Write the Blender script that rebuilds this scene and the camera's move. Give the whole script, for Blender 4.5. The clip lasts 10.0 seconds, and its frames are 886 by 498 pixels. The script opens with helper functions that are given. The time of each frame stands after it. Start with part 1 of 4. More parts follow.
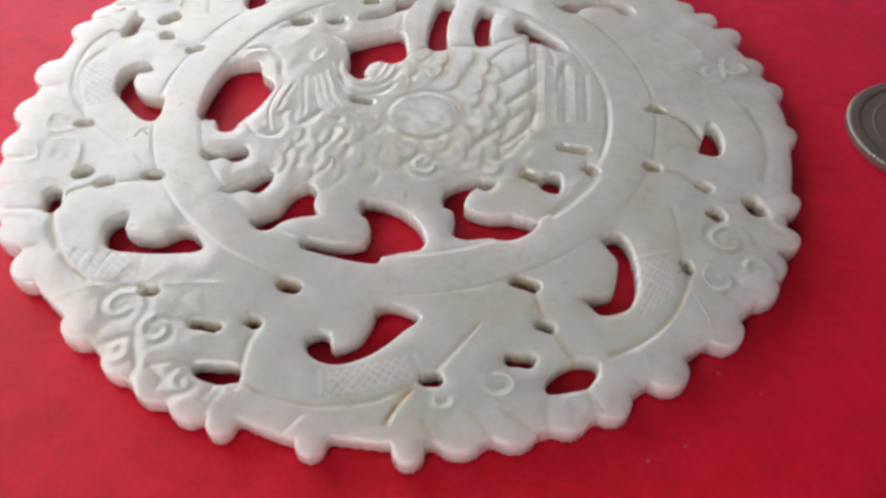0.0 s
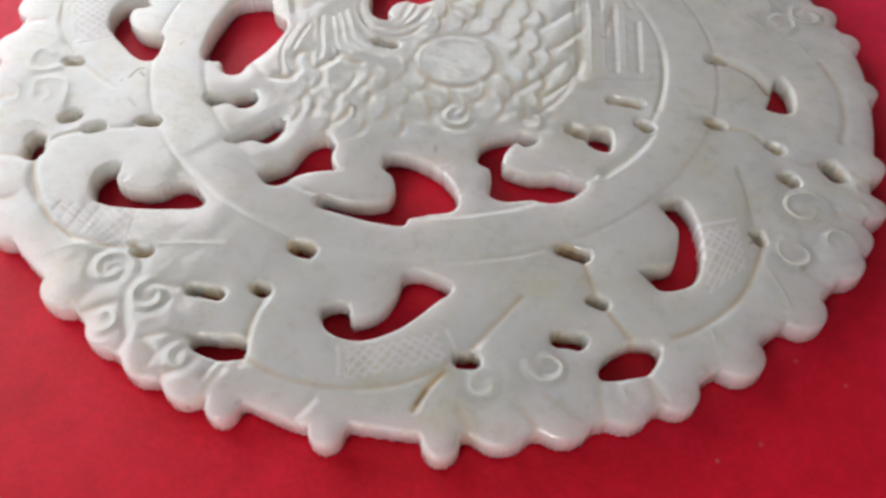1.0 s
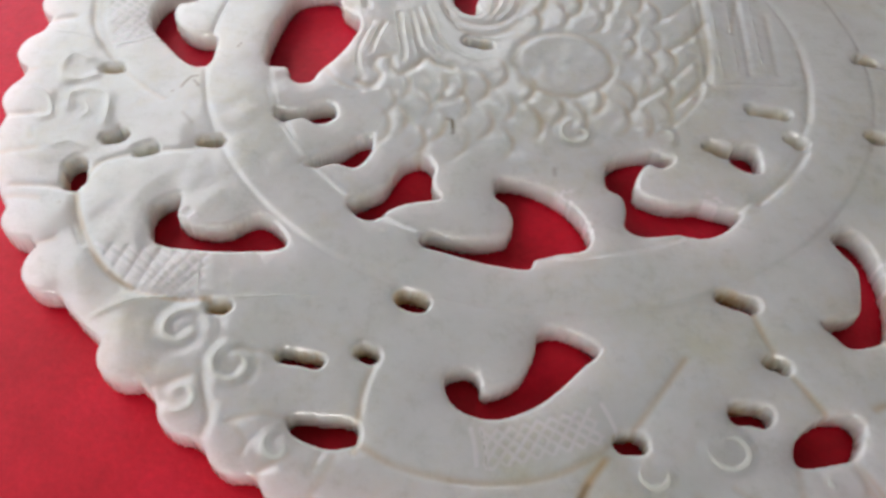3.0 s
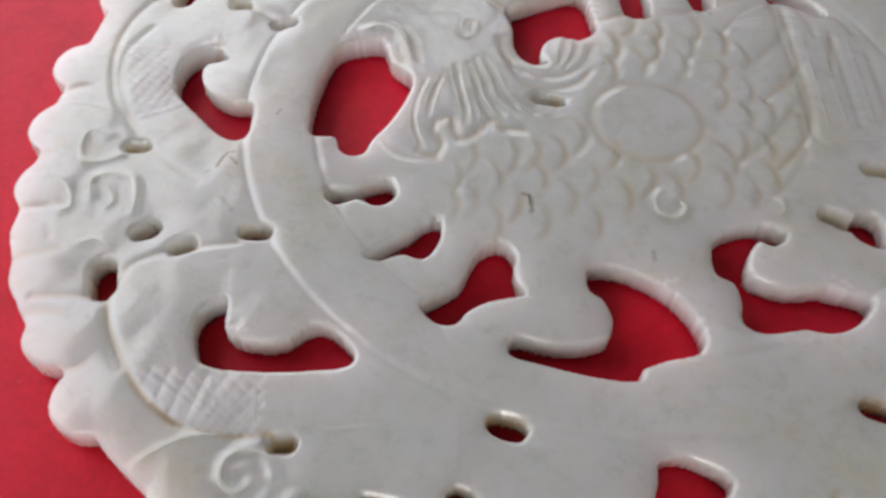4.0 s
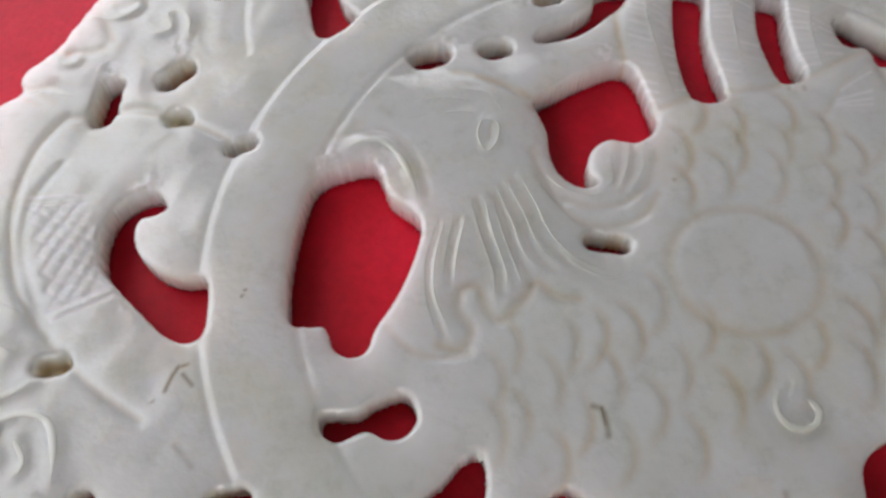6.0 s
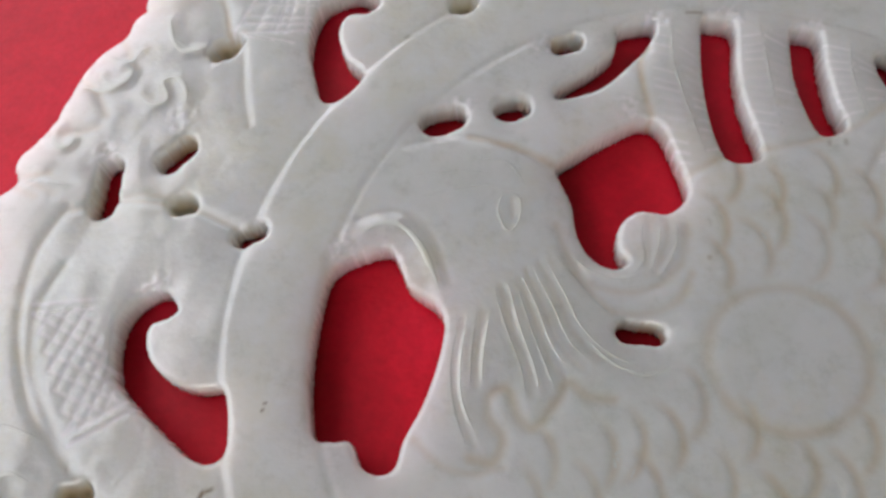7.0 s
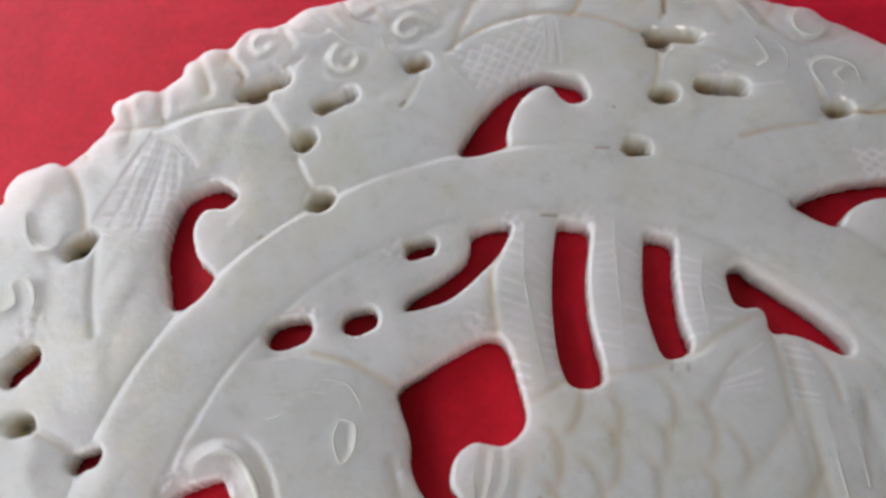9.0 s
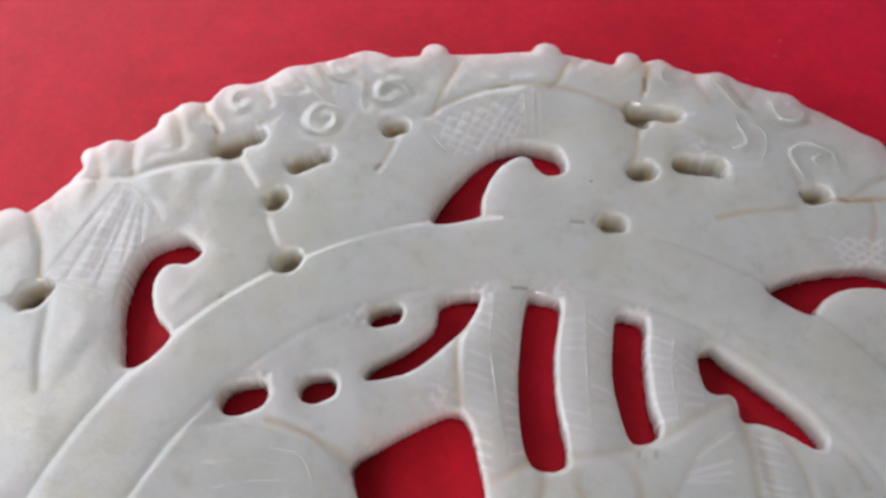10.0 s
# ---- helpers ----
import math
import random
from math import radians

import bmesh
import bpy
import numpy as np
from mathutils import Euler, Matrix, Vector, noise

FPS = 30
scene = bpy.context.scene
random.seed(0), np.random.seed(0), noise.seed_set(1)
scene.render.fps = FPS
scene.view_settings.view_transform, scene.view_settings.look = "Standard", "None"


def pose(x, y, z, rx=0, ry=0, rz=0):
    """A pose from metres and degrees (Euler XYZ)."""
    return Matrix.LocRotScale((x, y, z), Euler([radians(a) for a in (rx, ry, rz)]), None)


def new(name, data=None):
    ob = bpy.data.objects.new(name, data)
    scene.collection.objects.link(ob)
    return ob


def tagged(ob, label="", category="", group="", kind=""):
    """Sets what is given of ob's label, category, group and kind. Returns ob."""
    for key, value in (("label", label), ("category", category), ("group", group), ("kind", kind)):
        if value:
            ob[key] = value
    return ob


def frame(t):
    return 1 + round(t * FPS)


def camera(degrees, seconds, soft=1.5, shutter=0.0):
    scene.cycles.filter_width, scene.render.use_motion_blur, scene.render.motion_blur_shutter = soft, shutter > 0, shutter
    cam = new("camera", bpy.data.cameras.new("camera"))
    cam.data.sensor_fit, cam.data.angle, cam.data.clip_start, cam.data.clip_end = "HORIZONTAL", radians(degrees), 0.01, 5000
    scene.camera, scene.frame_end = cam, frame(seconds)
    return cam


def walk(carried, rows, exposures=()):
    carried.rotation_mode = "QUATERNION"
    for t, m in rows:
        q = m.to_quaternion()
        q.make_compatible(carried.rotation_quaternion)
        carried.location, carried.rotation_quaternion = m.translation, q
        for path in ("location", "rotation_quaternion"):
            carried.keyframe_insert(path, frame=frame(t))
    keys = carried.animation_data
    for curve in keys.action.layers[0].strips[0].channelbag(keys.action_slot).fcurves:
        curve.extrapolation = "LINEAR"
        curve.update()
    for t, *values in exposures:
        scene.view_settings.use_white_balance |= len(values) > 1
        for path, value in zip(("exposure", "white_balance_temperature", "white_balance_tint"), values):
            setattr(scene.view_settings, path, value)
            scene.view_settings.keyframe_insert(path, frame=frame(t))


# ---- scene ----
LENS = 57.0
cam = camera(LENS, 10.0, soft=2.8)
# seconds, eye in metres, then degrees: yaw to the left, pitch up, roll
ROWS = [
    (0.0, 0.00857, -0.09107, 0.07989, 0.41, -49.82, -0.01),
    (0.5, 0.00753, -0.08684, 0.07409, 0.05, -50.30, 1.21),
    (1.0, 0.00493, -0.08388, 0.06957, 0.62, -51.79, 1.13),
    (1.5, 0.00357, -0.08109, 0.06779, 1.21, -52.71, 0.74),
    (2.0, 0.00392, -0.07883, 0.06331, 0.06, -52.63, 1.24),
    (2.5, -0.00163, -0.07483, 0.06231, -0.94, -52.75, 1.99),
    (4.0, -0.01526, -0.05627, 0.05869, -0.79, -53.88, -0.48),
    (4.5, -0.01561, -0.04657, 0.05811, -1.01, -54.08, -2.14),
    (5.0, -0.01577, -0.04059, 0.05697, -1.69, -54.85, -2.38),
    (6.3, -0.01767, -0.02249, 0.05297, -3.21, -60.70, -3.32),
    (6.5, -0.01668, -0.01971, 0.05474, -1.85, -61.84, -5.04),
    (7.0, -0.01664, -0.01507, 0.05640, 0.05, -63.89, -8.36),
    (7.5, -0.01518, -0.00850, 0.06087, 4.53, -66.63, -14.46),
    (8.0, -0.00988, -0.00213, 0.06114, 9.08, -67.28, -20.46),
    (8.5, -0.00507, -0.00141, 0.06029, 7.19, -66.04, -18.08),
    (9.0, -0.00211, -0.00134, 0.06214, 0.13, -63.79, -8.36),
    (9.5, -0.00038, -0.00133, 0.06193, -2.82, -59.65, -3.49),
    (10.0, -0.00060, -0.00027, 0.06070, -2.77, -59.51, -2.86),
]
EXPOSURES = [(0.0, -0.37, 6600, 10), (2.5, -0.46, 6550, 11), (4.5, -0.65, 6500, 12), (7.0, -0.63, 6500, 12), (8.3, -0.58, 6450, 12), (10.0, -0.46, 6450, 12)]
walk(cam, [(t, pose(x, y, z, 90 + pitch, 0, yaw) @ pose(0, 0, 0, 0, 0, roll)) for t, x, y, z, yaw, pitch, roll in ROWS], EXPOSURES)

# ---------------------------------------------------------------- light
world = bpy.data.worlds.new("world")
scene.world = world
world.use_nodes = True
wn = world.node_tree.nodes
sky = wn.new("ShaderNodeTexSky")
sky.sky_type, sky.sun_disc = "NISHITA", False
sky.sun_elevation, sky.sun_rotation = radians(40), radians(200)
wn["Background"].inputs["Strength"].default_value = 0.06
world.node_tree.links.new(sky.outputs["Color"], wn["Background"].inputs["Color"])

# the room stands askew to the plaque; its window wall lies to the west
ROOM = pose(0, 0, 0, 0, 0, -12)
ROOM_W, ROOM_E, ROOM_S, ROOM_N = -0.14, 1.8, -0.30, 0.42
FLOOR, CEIL = -0.75, 1.75
WIN_Y0, WIN_Y1, WIN_Z0, WIN_Z1 = -0.06, 0.40, 0.02, 0.24
BACK_X0, BACK_X1, BACK_Z0, BACK_Z1 = -0.13, 0.0, 0.06, 0.24
FAR_X0, FAR_X1, FAR_Z0, FAR_Z1 = -0.13, -0.02, 0.10, 0.40

lamp = bpy.data.lights.new("window_daylight", "AREA")
lamp.shape, lamp.size, lamp.size_y = "RECTANGLE", WIN_Z1 - WIN_Z0, WIN_Y1 - WIN_Y0
lamp.energy, lamp.color = 1.08, (0.97, 0.985, 1.0)
lamp_ob = new("window_daylight", lamp)
lamp_ob.matrix_world = ROOM @ Matrix.Translation((ROOM_W - 0.03, (WIN_Y0 + WIN_Y1) / 2, (WIN_Z0 + WIN_Z1) / 2)) @ pose(0, 0, 0, 0, -90, 0)

back = bpy.data.lights.new("back_window_daylight", "AREA")
back.shape, back.size, back.size_y = "RECTANGLE", BACK_X1 - BACK_X0, BACK_Z1 - BACK_Z0
back.energy, back.color = 0.70, (1.0, 0.98, 0.95)
back_ob = new("back_window_daylight", back)
back_ob.matrix_world = ROOM @ Matrix.Translation(((BACK_X0 + BACK_X1) / 2, ROOM_S - 0.03, (BACK_Z0 + BACK_Z1) / 2)) @ pose(0, 0, 0, 90, 0, 0)

# added north lamp with no known source, for sheen on stone and cloth
far = bpy.data.lights.new("far_sheen_lamp", "AREA")
far.shape, far.size, far.size_y = "RECTANGLE", FAR_X1 - FAR_X0, FAR_Z1 - FAR_Z0
far.energy, far.color = 0.24, (0.97, 0.99, 1.0)
far_ob = new("far_sheen_lamp", far)
far_ob.matrix_world = ROOM @ Matrix.Translation(((FAR_X0 + FAR_X1) / 2, ROOM_N + 0.03, (FAR_Z0 + FAR_Z1) / 2)) @ pose(0, 0, 0, -90, 0, 0)


# ---------------------------------------------------------------- materials
def material(name):
    m = bpy.data.materials.new(name)
    m.use_nodes = True
    nt = m.node_tree
    return m, nt, nt.nodes["Principled BSDF"]


def node(nt, kind, **values):
    n = nt.nodes.new(kind)
    for key, v in values.items():
        n.inputs[key.replace("_", " ")].default_value = v
    return n


def ramp(nt, fac, stops):
    r = nt.nodes.new("ShaderNodeValToRGB")
    els = r.color_ramp.elements
    while len(els) < len(stops):
        els.new(0.5)
    for e, (at, col) in zip(els, stops):
        e.position, e.color = at, (*col, 1)
    nt.links.new(fac, r.inputs["Fac"])
    return r.outputs["Color"]


def mix(nt, fac, a, b, blend="MIX"):
    m = nt.nodes.new("ShaderNodeMix")
    m.data_type, m.blend_type = "RGBA", blend
    for sock, v in ((m.inputs[0], fac), (m.inputs[6], a), (m.inputs[7], b)):
        if isinstance(v, (int, float)):
            sock.default_value = v
        elif isinstance(v, tuple):
            sock.default_value = (*v, 1)
        else:
            nt.links.new(v, sock)
    return m.outputs[2]


def noise_tex(nt, coord, scale, detail=4.0, rough=0.55):
    n = node(nt, "ShaderNodeTexNoise", Scale=scale, Detail=detail, Roughness=rough)
    nt.links.new(coord, n.inputs["Vector"])
    return n.outputs["Fac"]


def bump(nt, bsdf, height, strength, distance):
    b = node(nt, "ShaderNodeBump", Strength=strength, Distance=distance)
    nt.links.new(height, b.inputs["Height"])
    nt.links.new(b.outputs["Normal"], bsdf.inputs["Normal"])


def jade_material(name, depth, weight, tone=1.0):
    m, nt, b = material(name)
    co = nt.nodes.new("ShaderNodeTexCoord").outputs["Object"]
    cloud = ramp(nt, noise_tex(nt, co, 130, 5), [(0.3, (0.76, 0.815, 0.745)), (0.5, (0.80, 0.855, 0.805)), (0.7, (0.83, 0.88, 0.85))])
    fleck = ramp(nt, noise_tex(nt, co, 480, 5, 0.7), [(0.3, (0.72, 0.73, 0.68)), (0.46, (0.95, 0.95, 0.94)), (0.6, (1, 1, 1))])
    col = mix(nt, 0.5, cloud, fleck, "MULTIPLY")
    tan = ramp(nt, noise_tex(nt, co, 75, 5, 0.7), [(0.5, (1, 1, 1)), (0.72, (0.94, 0.89, 0.76))])
    col = mix(nt, 0.9, col, tan, "MULTIPLY")
    spots = node(nt, "ShaderNodeTexVoronoi", Scale=190.0)
    nt.links.new(co, spots.inputs["Vector"])
    pit = ramp(nt, spots.outputs["Distance"], [(0.025, (0.5, 0.5, 0.5)), (0.06, (0, 0, 0))])
    few = ramp(nt, noise_tex(nt, co, 95, 2), [(0.56, (0, 0, 0)), (0.64, (1, 1, 1))])
    col = mix(nt, mix(nt, 1.0, pit, few, "MULTIPLY"), col, (0.42, 0.38, 0.28))
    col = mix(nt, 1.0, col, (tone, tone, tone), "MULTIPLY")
    # brown field: stains, and the lips' shade put into the colour
    att = nt.nodes.new("ShaderNodeAttribute")
    att.attribute_name = "stain_shade"
    patchy = nt.nodes.new("ShaderNodeMath")
    patchy.operation = "MULTIPLY"
    nt.links.new(att.outputs["Fac"], patchy.inputs[0])
    nt.links.new(ramp(nt, noise_tex(nt, co, 260, 3), [(0.3, (0.5, 0.5, 0.5)), (0.6, (1, 1, 1))]), patchy.inputs[1])
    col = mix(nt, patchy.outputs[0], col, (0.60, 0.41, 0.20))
    crust = nt.nodes.new("ShaderNodeAttribute")
    crust.attribute_name = "dirt"
    col = mix(nt, crust.outputs["Fac"], col, (0.16, 0.11, 0.05))
    cut = nt.nodes.new("ShaderNodeAttribute")
    cut.attribute_name = "frost_glint"
    half = nt.nodes.new("ShaderNodeMath")
    half.operation, half.inputs[1].default_value = "MULTIPLY", 0.85
    nt.links.new(cut.outputs["Fac"], half.inputs[0])
    # white field: tool marks, and glints put into the colour
    col = mix(nt, half.outputs[0], col, (0.95, 0.95, 0.94))
    nt.links.new(col, b.inputs["Base Color"])
    gloss = nt.nodes.new("ShaderNodeMapRange")
    gloss.inputs["To Min"].default_value, gloss.inputs["To Max"].default_value = 0.15, 0.5
    nt.links.new(cut.outputs["Fac"], gloss.inputs["Value"])
    nt.links.new(gloss.outputs["Result"], b.inputs["Roughness"])
    b.inputs["IOR"].default_value = 1.6
    b.inputs["Coat Weight"].default_value = 0.75
    b.inputs["Coat Roughness"].default_value = 0.06
    b.inputs["Subsurface Weight"].default_value = weight
    b.inputs["Subsurface Radius"].default_value = (1.0, 0.94, 0.84)
    b.inputs["Subsurface Scale"].default_value = depth
    fine = nt.nodes.new("ShaderNodeMath")
    fine.operation, fine.inputs[1].default_value = "MULTIPLY_ADD", 0.12
    nt.links.new(noise_tex(nt, co, 1100, 3, 0.6), fine.inputs[0])
    nt.links.new(noise_tex(nt, co, 300, 4, 0.6), fine.inputs[2])
    bump(nt, b, fine.outputs[0], 0.3, 0.0005)
    return m


def cloth_material():
    m, nt, b = material("red_felt")
    co = nt.nodes.new("ShaderNodeTexCoord").outputs["Object"]
    big = ramp(nt, noise_tex(nt, co, 60, 5, 0.65), [(0.32, (0.66, 0.009, 0.026)), (0.5, (0.78, 0.011, 0.034)), (0.7, (0.84, 0.014, 0.048))])
    nap = ramp(nt, noise_tex(nt, co, 340, 3), [(0.3, (0.84, 0.82, 0.82)), (0.65, (1, 1, 1))])
    fine = ramp(nt, noise_tex(nt, co, 1500, 2), [(0.3, (0.86, 0.84, 0.84)), (0.7, (1, 1, 1))])
    col = mix(nt, 0.8, mix(nt, 0.7, big, nap, "MULTIPLY"), fine, "MULTIPLY")
    spots = node(nt, "ShaderNodeTexVoronoi", Scale=210.0)
    nt.links.new(co, spots.inputs["Vector"])
    lint = ramp(nt, spots.outputs["Distance"], [(0.035, (0.5, 0.5, 0.5)), (0.07, (0, 0, 0))])
    some = ramp(nt, noise_tex(nt, co, 55, 2), [(0.58, (0, 0, 0)), (0.66, (1, 1, 1))])
    col = mix(nt, mix(nt, 1.0, lint, some, "MULTIPLY"), col, (0.80, 0.30, 0.32))
    nt.links.new(col, b.inputs["Base Color"])
    b.inputs["Roughness"].default_value = 0.5
    b.inputs["Specular IOR Level"].default_value = 0.25
    b.inputs["Sheen Weight"].default_value = 1.0
    b.inputs["Sheen Roughness"].default_value = 0.4
    b.inputs["Sheen Tint"].default_value = (1.0, 0.10, 0.36, 1)
    bump(nt, b, noise_tex(nt, co, 900, 4, 0.7), 0.4, 0.0002)
    return m


def plain_material(name, colour, rough, scale=6.0, metal=0.0):
    m, nt, b = material(name)
    co = nt.nodes.new("ShaderNodeTexCoord").outputs["Object"]
    dark = tuple(c * 0.88 for c in colour)
    nt.links.new(ramp(nt, noise_tex(nt, co, scale, 5), [(0.35, dark), (0.65, colour)]), b.inputs["Base Color"])
    b.inputs["Roughness"].default_value, b.inputs["Metallic"].default_value = rough, metal
    return m


JADE = jade_material("white_jade", 0.0095, 1.0)
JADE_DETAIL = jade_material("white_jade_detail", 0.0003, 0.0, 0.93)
CLOTH = cloth_material()
WALL = plain_material("white_wall_paint", (0.62, 0.59, 0.54), 0.8)
FLOORING = plain_material("brown_floor", (0.22, 0.14, 0.09), 0.5)
WOOD = plain_material("table_wood", (0.24, 0.13, 0.07), 0.45, 14)
STEEL = plain_material("coin_nickel", (0.30, 0.29, 0.275), 0.42, 300, 0.7)
FRAME = plain_material("white_window_frame", (0.75, 0.75, 0.74), 0.4)


# ---------------------------------------------------------------- mesh helpers
def part(name, bm, mat, parent=None, label="", smooth=False):
    me = bpy.data.meshes.new(name)
    bm.to_mesh(me)
    bm.free()
    me.materials.append(mat)
    if smooth:
        me.shade_smooth()
    ob = new(name, me)
    ob.parent = parent
    return tagged(ob, label)


def add_box(bm, x0, x1, y0, y1, z0, z1):
    r = bmesh.ops.create_cube(bm, size=1.0)
    for v in r["verts"]:
        v.co = Vector(((x0 + x1) / 2 + v.co.x * (x1 - x0), (y0 + y1) / 2 + v.co.y * (y1 - y0), (z0 + z1) / 2 + v.co.z * (z1 - z0)))
    return r["verts"]


def box(name, dims, mat, parent=None, label="", bevel=0.0):
    bm = bmesh.new()
    add_box(bm, *dims)
    if bevel:
        bmesh.ops.bevel(bm, geom=bm.edges[:], offset=bevel, segments=2, affect="EDGES")
    return part(name, bm, mat, parent, label)


# ---------------------------------------------------------------- the room
def set_in_room(ob, label, category):
    ob.matrix_world = ROOM
    return tagged(ob, label, category, kind="structure")


def window_frame(name, place, width, h, f):
    win = new(name)
    win.matrix_world = place
    tagged(win, "white framed window out of view, with a daylight lamp in it", "window", kind="structure")
    w = width / 2
    bm = bmesh.new()
    add_box(bm, -0.02, 0.02, -w, -w + f, 0, h)
    add_box(bm, -0.02, 0.02, w - f, w, 0, h)
    add_box(bm, -0.02, 0.02, -w + f, w - f, 0, f)
    add_box(bm, -0.02, 0.02, -w + f, w - f, h - f, h)
    part("window_frame", bm, FRAME, win)


def build_room():
    t = 0.12
    set_in_room(box("floor", (ROOM_W - t, ROOM_E + t, ROOM_S - t, ROOM_N + t, FLOOR - 0.1, FLOOR), FLOORING), "brown wooden floor of the room", "floor")
    set_in_room(box("ceiling", (ROOM_W - t, ROOM_E + t, ROOM_S - t, ROOM_N + t, CEIL, CEIL + 0.1), WALL), "plain grey-white painted ceiling", "ceiling")
    set_in_room(box("wall_east", (ROOM_E, ROOM_E + t, ROOM_S - t, ROOM_N + t, FLOOR, CEIL), WALL), "plain grey-white painted wall", "wall")
    bm = bmesh.new()
    add_box(bm, ROOM_W - t, BACK_X0, ROOM_S - t, ROOM_S, FLOOR, CEIL)
    add_box(bm, BACK_X1, ROOM_E, ROOM_S - t, ROOM_S, FLOOR, CEIL)
    add_box(bm, BACK_X0, BACK_X1, ROOM_S - t, ROOM_S, FLOOR, BACK_Z0)
    add_box(bm, BACK_X0, BACK_X1, ROOM_S - t, ROOM_S, BACK_Z1, CEIL)
    set_in_room(part("wall_south", bm, WALL), "plain grey-white painted wall with a window opening", "wall")
    bm = bmesh.new()
    add_box(bm, ROOM_W - t, FAR_X0, ROOM_N, ROOM_N + t, FLOOR, CEIL)
    add_box(bm, FAR_X1, ROOM_E, ROOM_N, ROOM_N + t, FLOOR, CEIL)
    add_box(bm, FAR_X0, FAR_X1, ROOM_N, ROOM_N + t, FLOOR, FAR_Z0)
    add_box(bm, FAR_X0, FAR_X1, ROOM_N, ROOM_N + t, FAR_Z1, CEIL)
    set_in_room(part("wall_north", bm, WALL), "plain grey-white painted wall with a window opening", "wall")
    bm = bmesh.new()
    add_box(bm, ROOM_W - t, ROOM_W, ROOM_S, WIN_Y0, FLOOR, CEIL)
    add_box(bm, ROOM_W - t, ROOM_W, WIN_Y1, ROOM_N, FLOOR, CEIL)
    add_box(bm, ROOM_W - t, ROOM_W, WIN_Y0, WIN_Y1, FLOOR, WIN_Z0)
    add_box(bm, ROOM_W - t, ROOM_W, WIN_Y0, WIN_Y1, WIN_Z1, CEIL)
    set_in_room(part("wall_west", bm, WALL), "grey-white painted wall with a wide window opening", "wall")
    window_frame("window_1", ROOM @ Matrix.Translation((ROOM_W - 0.09, (WIN_Y0 + WIN_Y1) / 2, WIN_Z0)), WIN_Y1 - WIN_Y0, WIN_Z1 - WIN_Z0, 0.012)
    window_frame("window_2", ROOM @ Matrix.Translation(((BACK_X0 + BACK_X1) / 2, ROOM_S - 0.09, BACK_Z0)) @ pose(0, 0, 0, 0, 0, 90), BACK_X1 - BACK_X0, BACK_Z1 - BACK_Z0, 0.012)
    # unseen window, added to hold the north sheen lamp
    window_frame("added_window_3", ROOM @ Matrix.Translation(((FAR_X0 + FAR_X1) / 2, ROOM_N + 0.09, FAR_Z0)) @ pose(0, 0, 0, 0, 0, 90), FAR_X1 - FAR_X0, FAR_Z1 - FAR_Z0, 0.012)
    top = box("table_top", (-0.137, 1.0, -0.296, 0.416, -0.034, -0.004), WOOD, None, bevel=0.004)
    table = new("table")
    table.location = (0, 0, FLOOR)
    top.parent = table
    top.location = (0, 0, -FLOOR)
    for x in (-0.10, 0.94):
        for y in (-0.25, 0.36):
            box("leg", (x - 0.03, x + 0.03, y - 0.03, y + 0.03, 0, -0.0345 - FLOOR), WOOD, table)
    table.matrix_world = ROOM @ Matrix.Translation((0, 0, FLOOR))
    tagged(table, "plain brown wooden table under the red cloth", "table")


def build_cloth():
    n, m = 150, 120
    xs, ys = np.linspace(-0.134, 0.98, n), np.linspace(-0.29, 0.405, m)
    bm = bmesh.new()
    grid = [[bm.verts.new((x, y, -0.0004 + 0.0004 * noise.noise((x * 9, y * 9, 3.1)))) for x in xs] for y in ys]
    for j in range(m - 1):
        for i in range(n - 1):
            bm.faces.new((grid[j][i], grid[j][i + 1], grid[j + 1][i + 1], grid[j + 1][i]))
    low = bmesh.ops.extrude_face_region(bm, geom=bm.faces[:])
    for v in low["geom"]:
        if isinstance(v, bmesh.types.BMVert):
            v.co.z = -0.0039
    bmesh.ops.recalc_face_normals(bm, faces=bm.faces[:])
    ob = part("cloth", bm, CLOTH, None, smooth=True)
    ob.matrix_world = ROOM
    tagged(ob, "bright red felt cloth spread flat on the table", "cloth")


# ---------------------------------------------------------------- the carved plaque, in millimetres round its middle
TOP = 2.7
STEP = 0.16
LIMIT = 60.0
gx = np.arange(-LIMIT, LIMIT + STEP, STEP)
GX, GY = np.meshgrid(gx, gx)


def smooth_loop(points, n=8, closed=True):
    p = np.array(points, float)
    k = len(p)
    out = []
    for i in range(k if closed else k - 1):
        if closed:
            a, b, c, d = p[i - 1], p[i], p[(i + 1) % k], p[(i + 2) % k]
        else:
            a, b, c, d = p[max(i - 1, 0)], p[i], p[i + 1], p[min(i + 2, k - 1)]
        t = np.linspace(0, 1, n, endpoint=False)[:, None]
        out.append(0.5 * (2 * b + (c - a) * t + (2 * a - 5 * b + 4 * c - d) * t**2 + (3 * b - a - 3 * c + d) * t**3))
    if not closed:
        out.append(p[-1:])
    return np.concatenate(out)


def window(x0, x1, y0, y1, margin):
    i0, i1 = np.searchsorted(gx, (x0 - margin, x1 + margin))
    j0, j1 = np.searchsorted(gx, (y0 - margin, y1 + margin))
    return slice(max(j0, 0), j1 + 1), slice(max(i0, 0), i1 + 1)


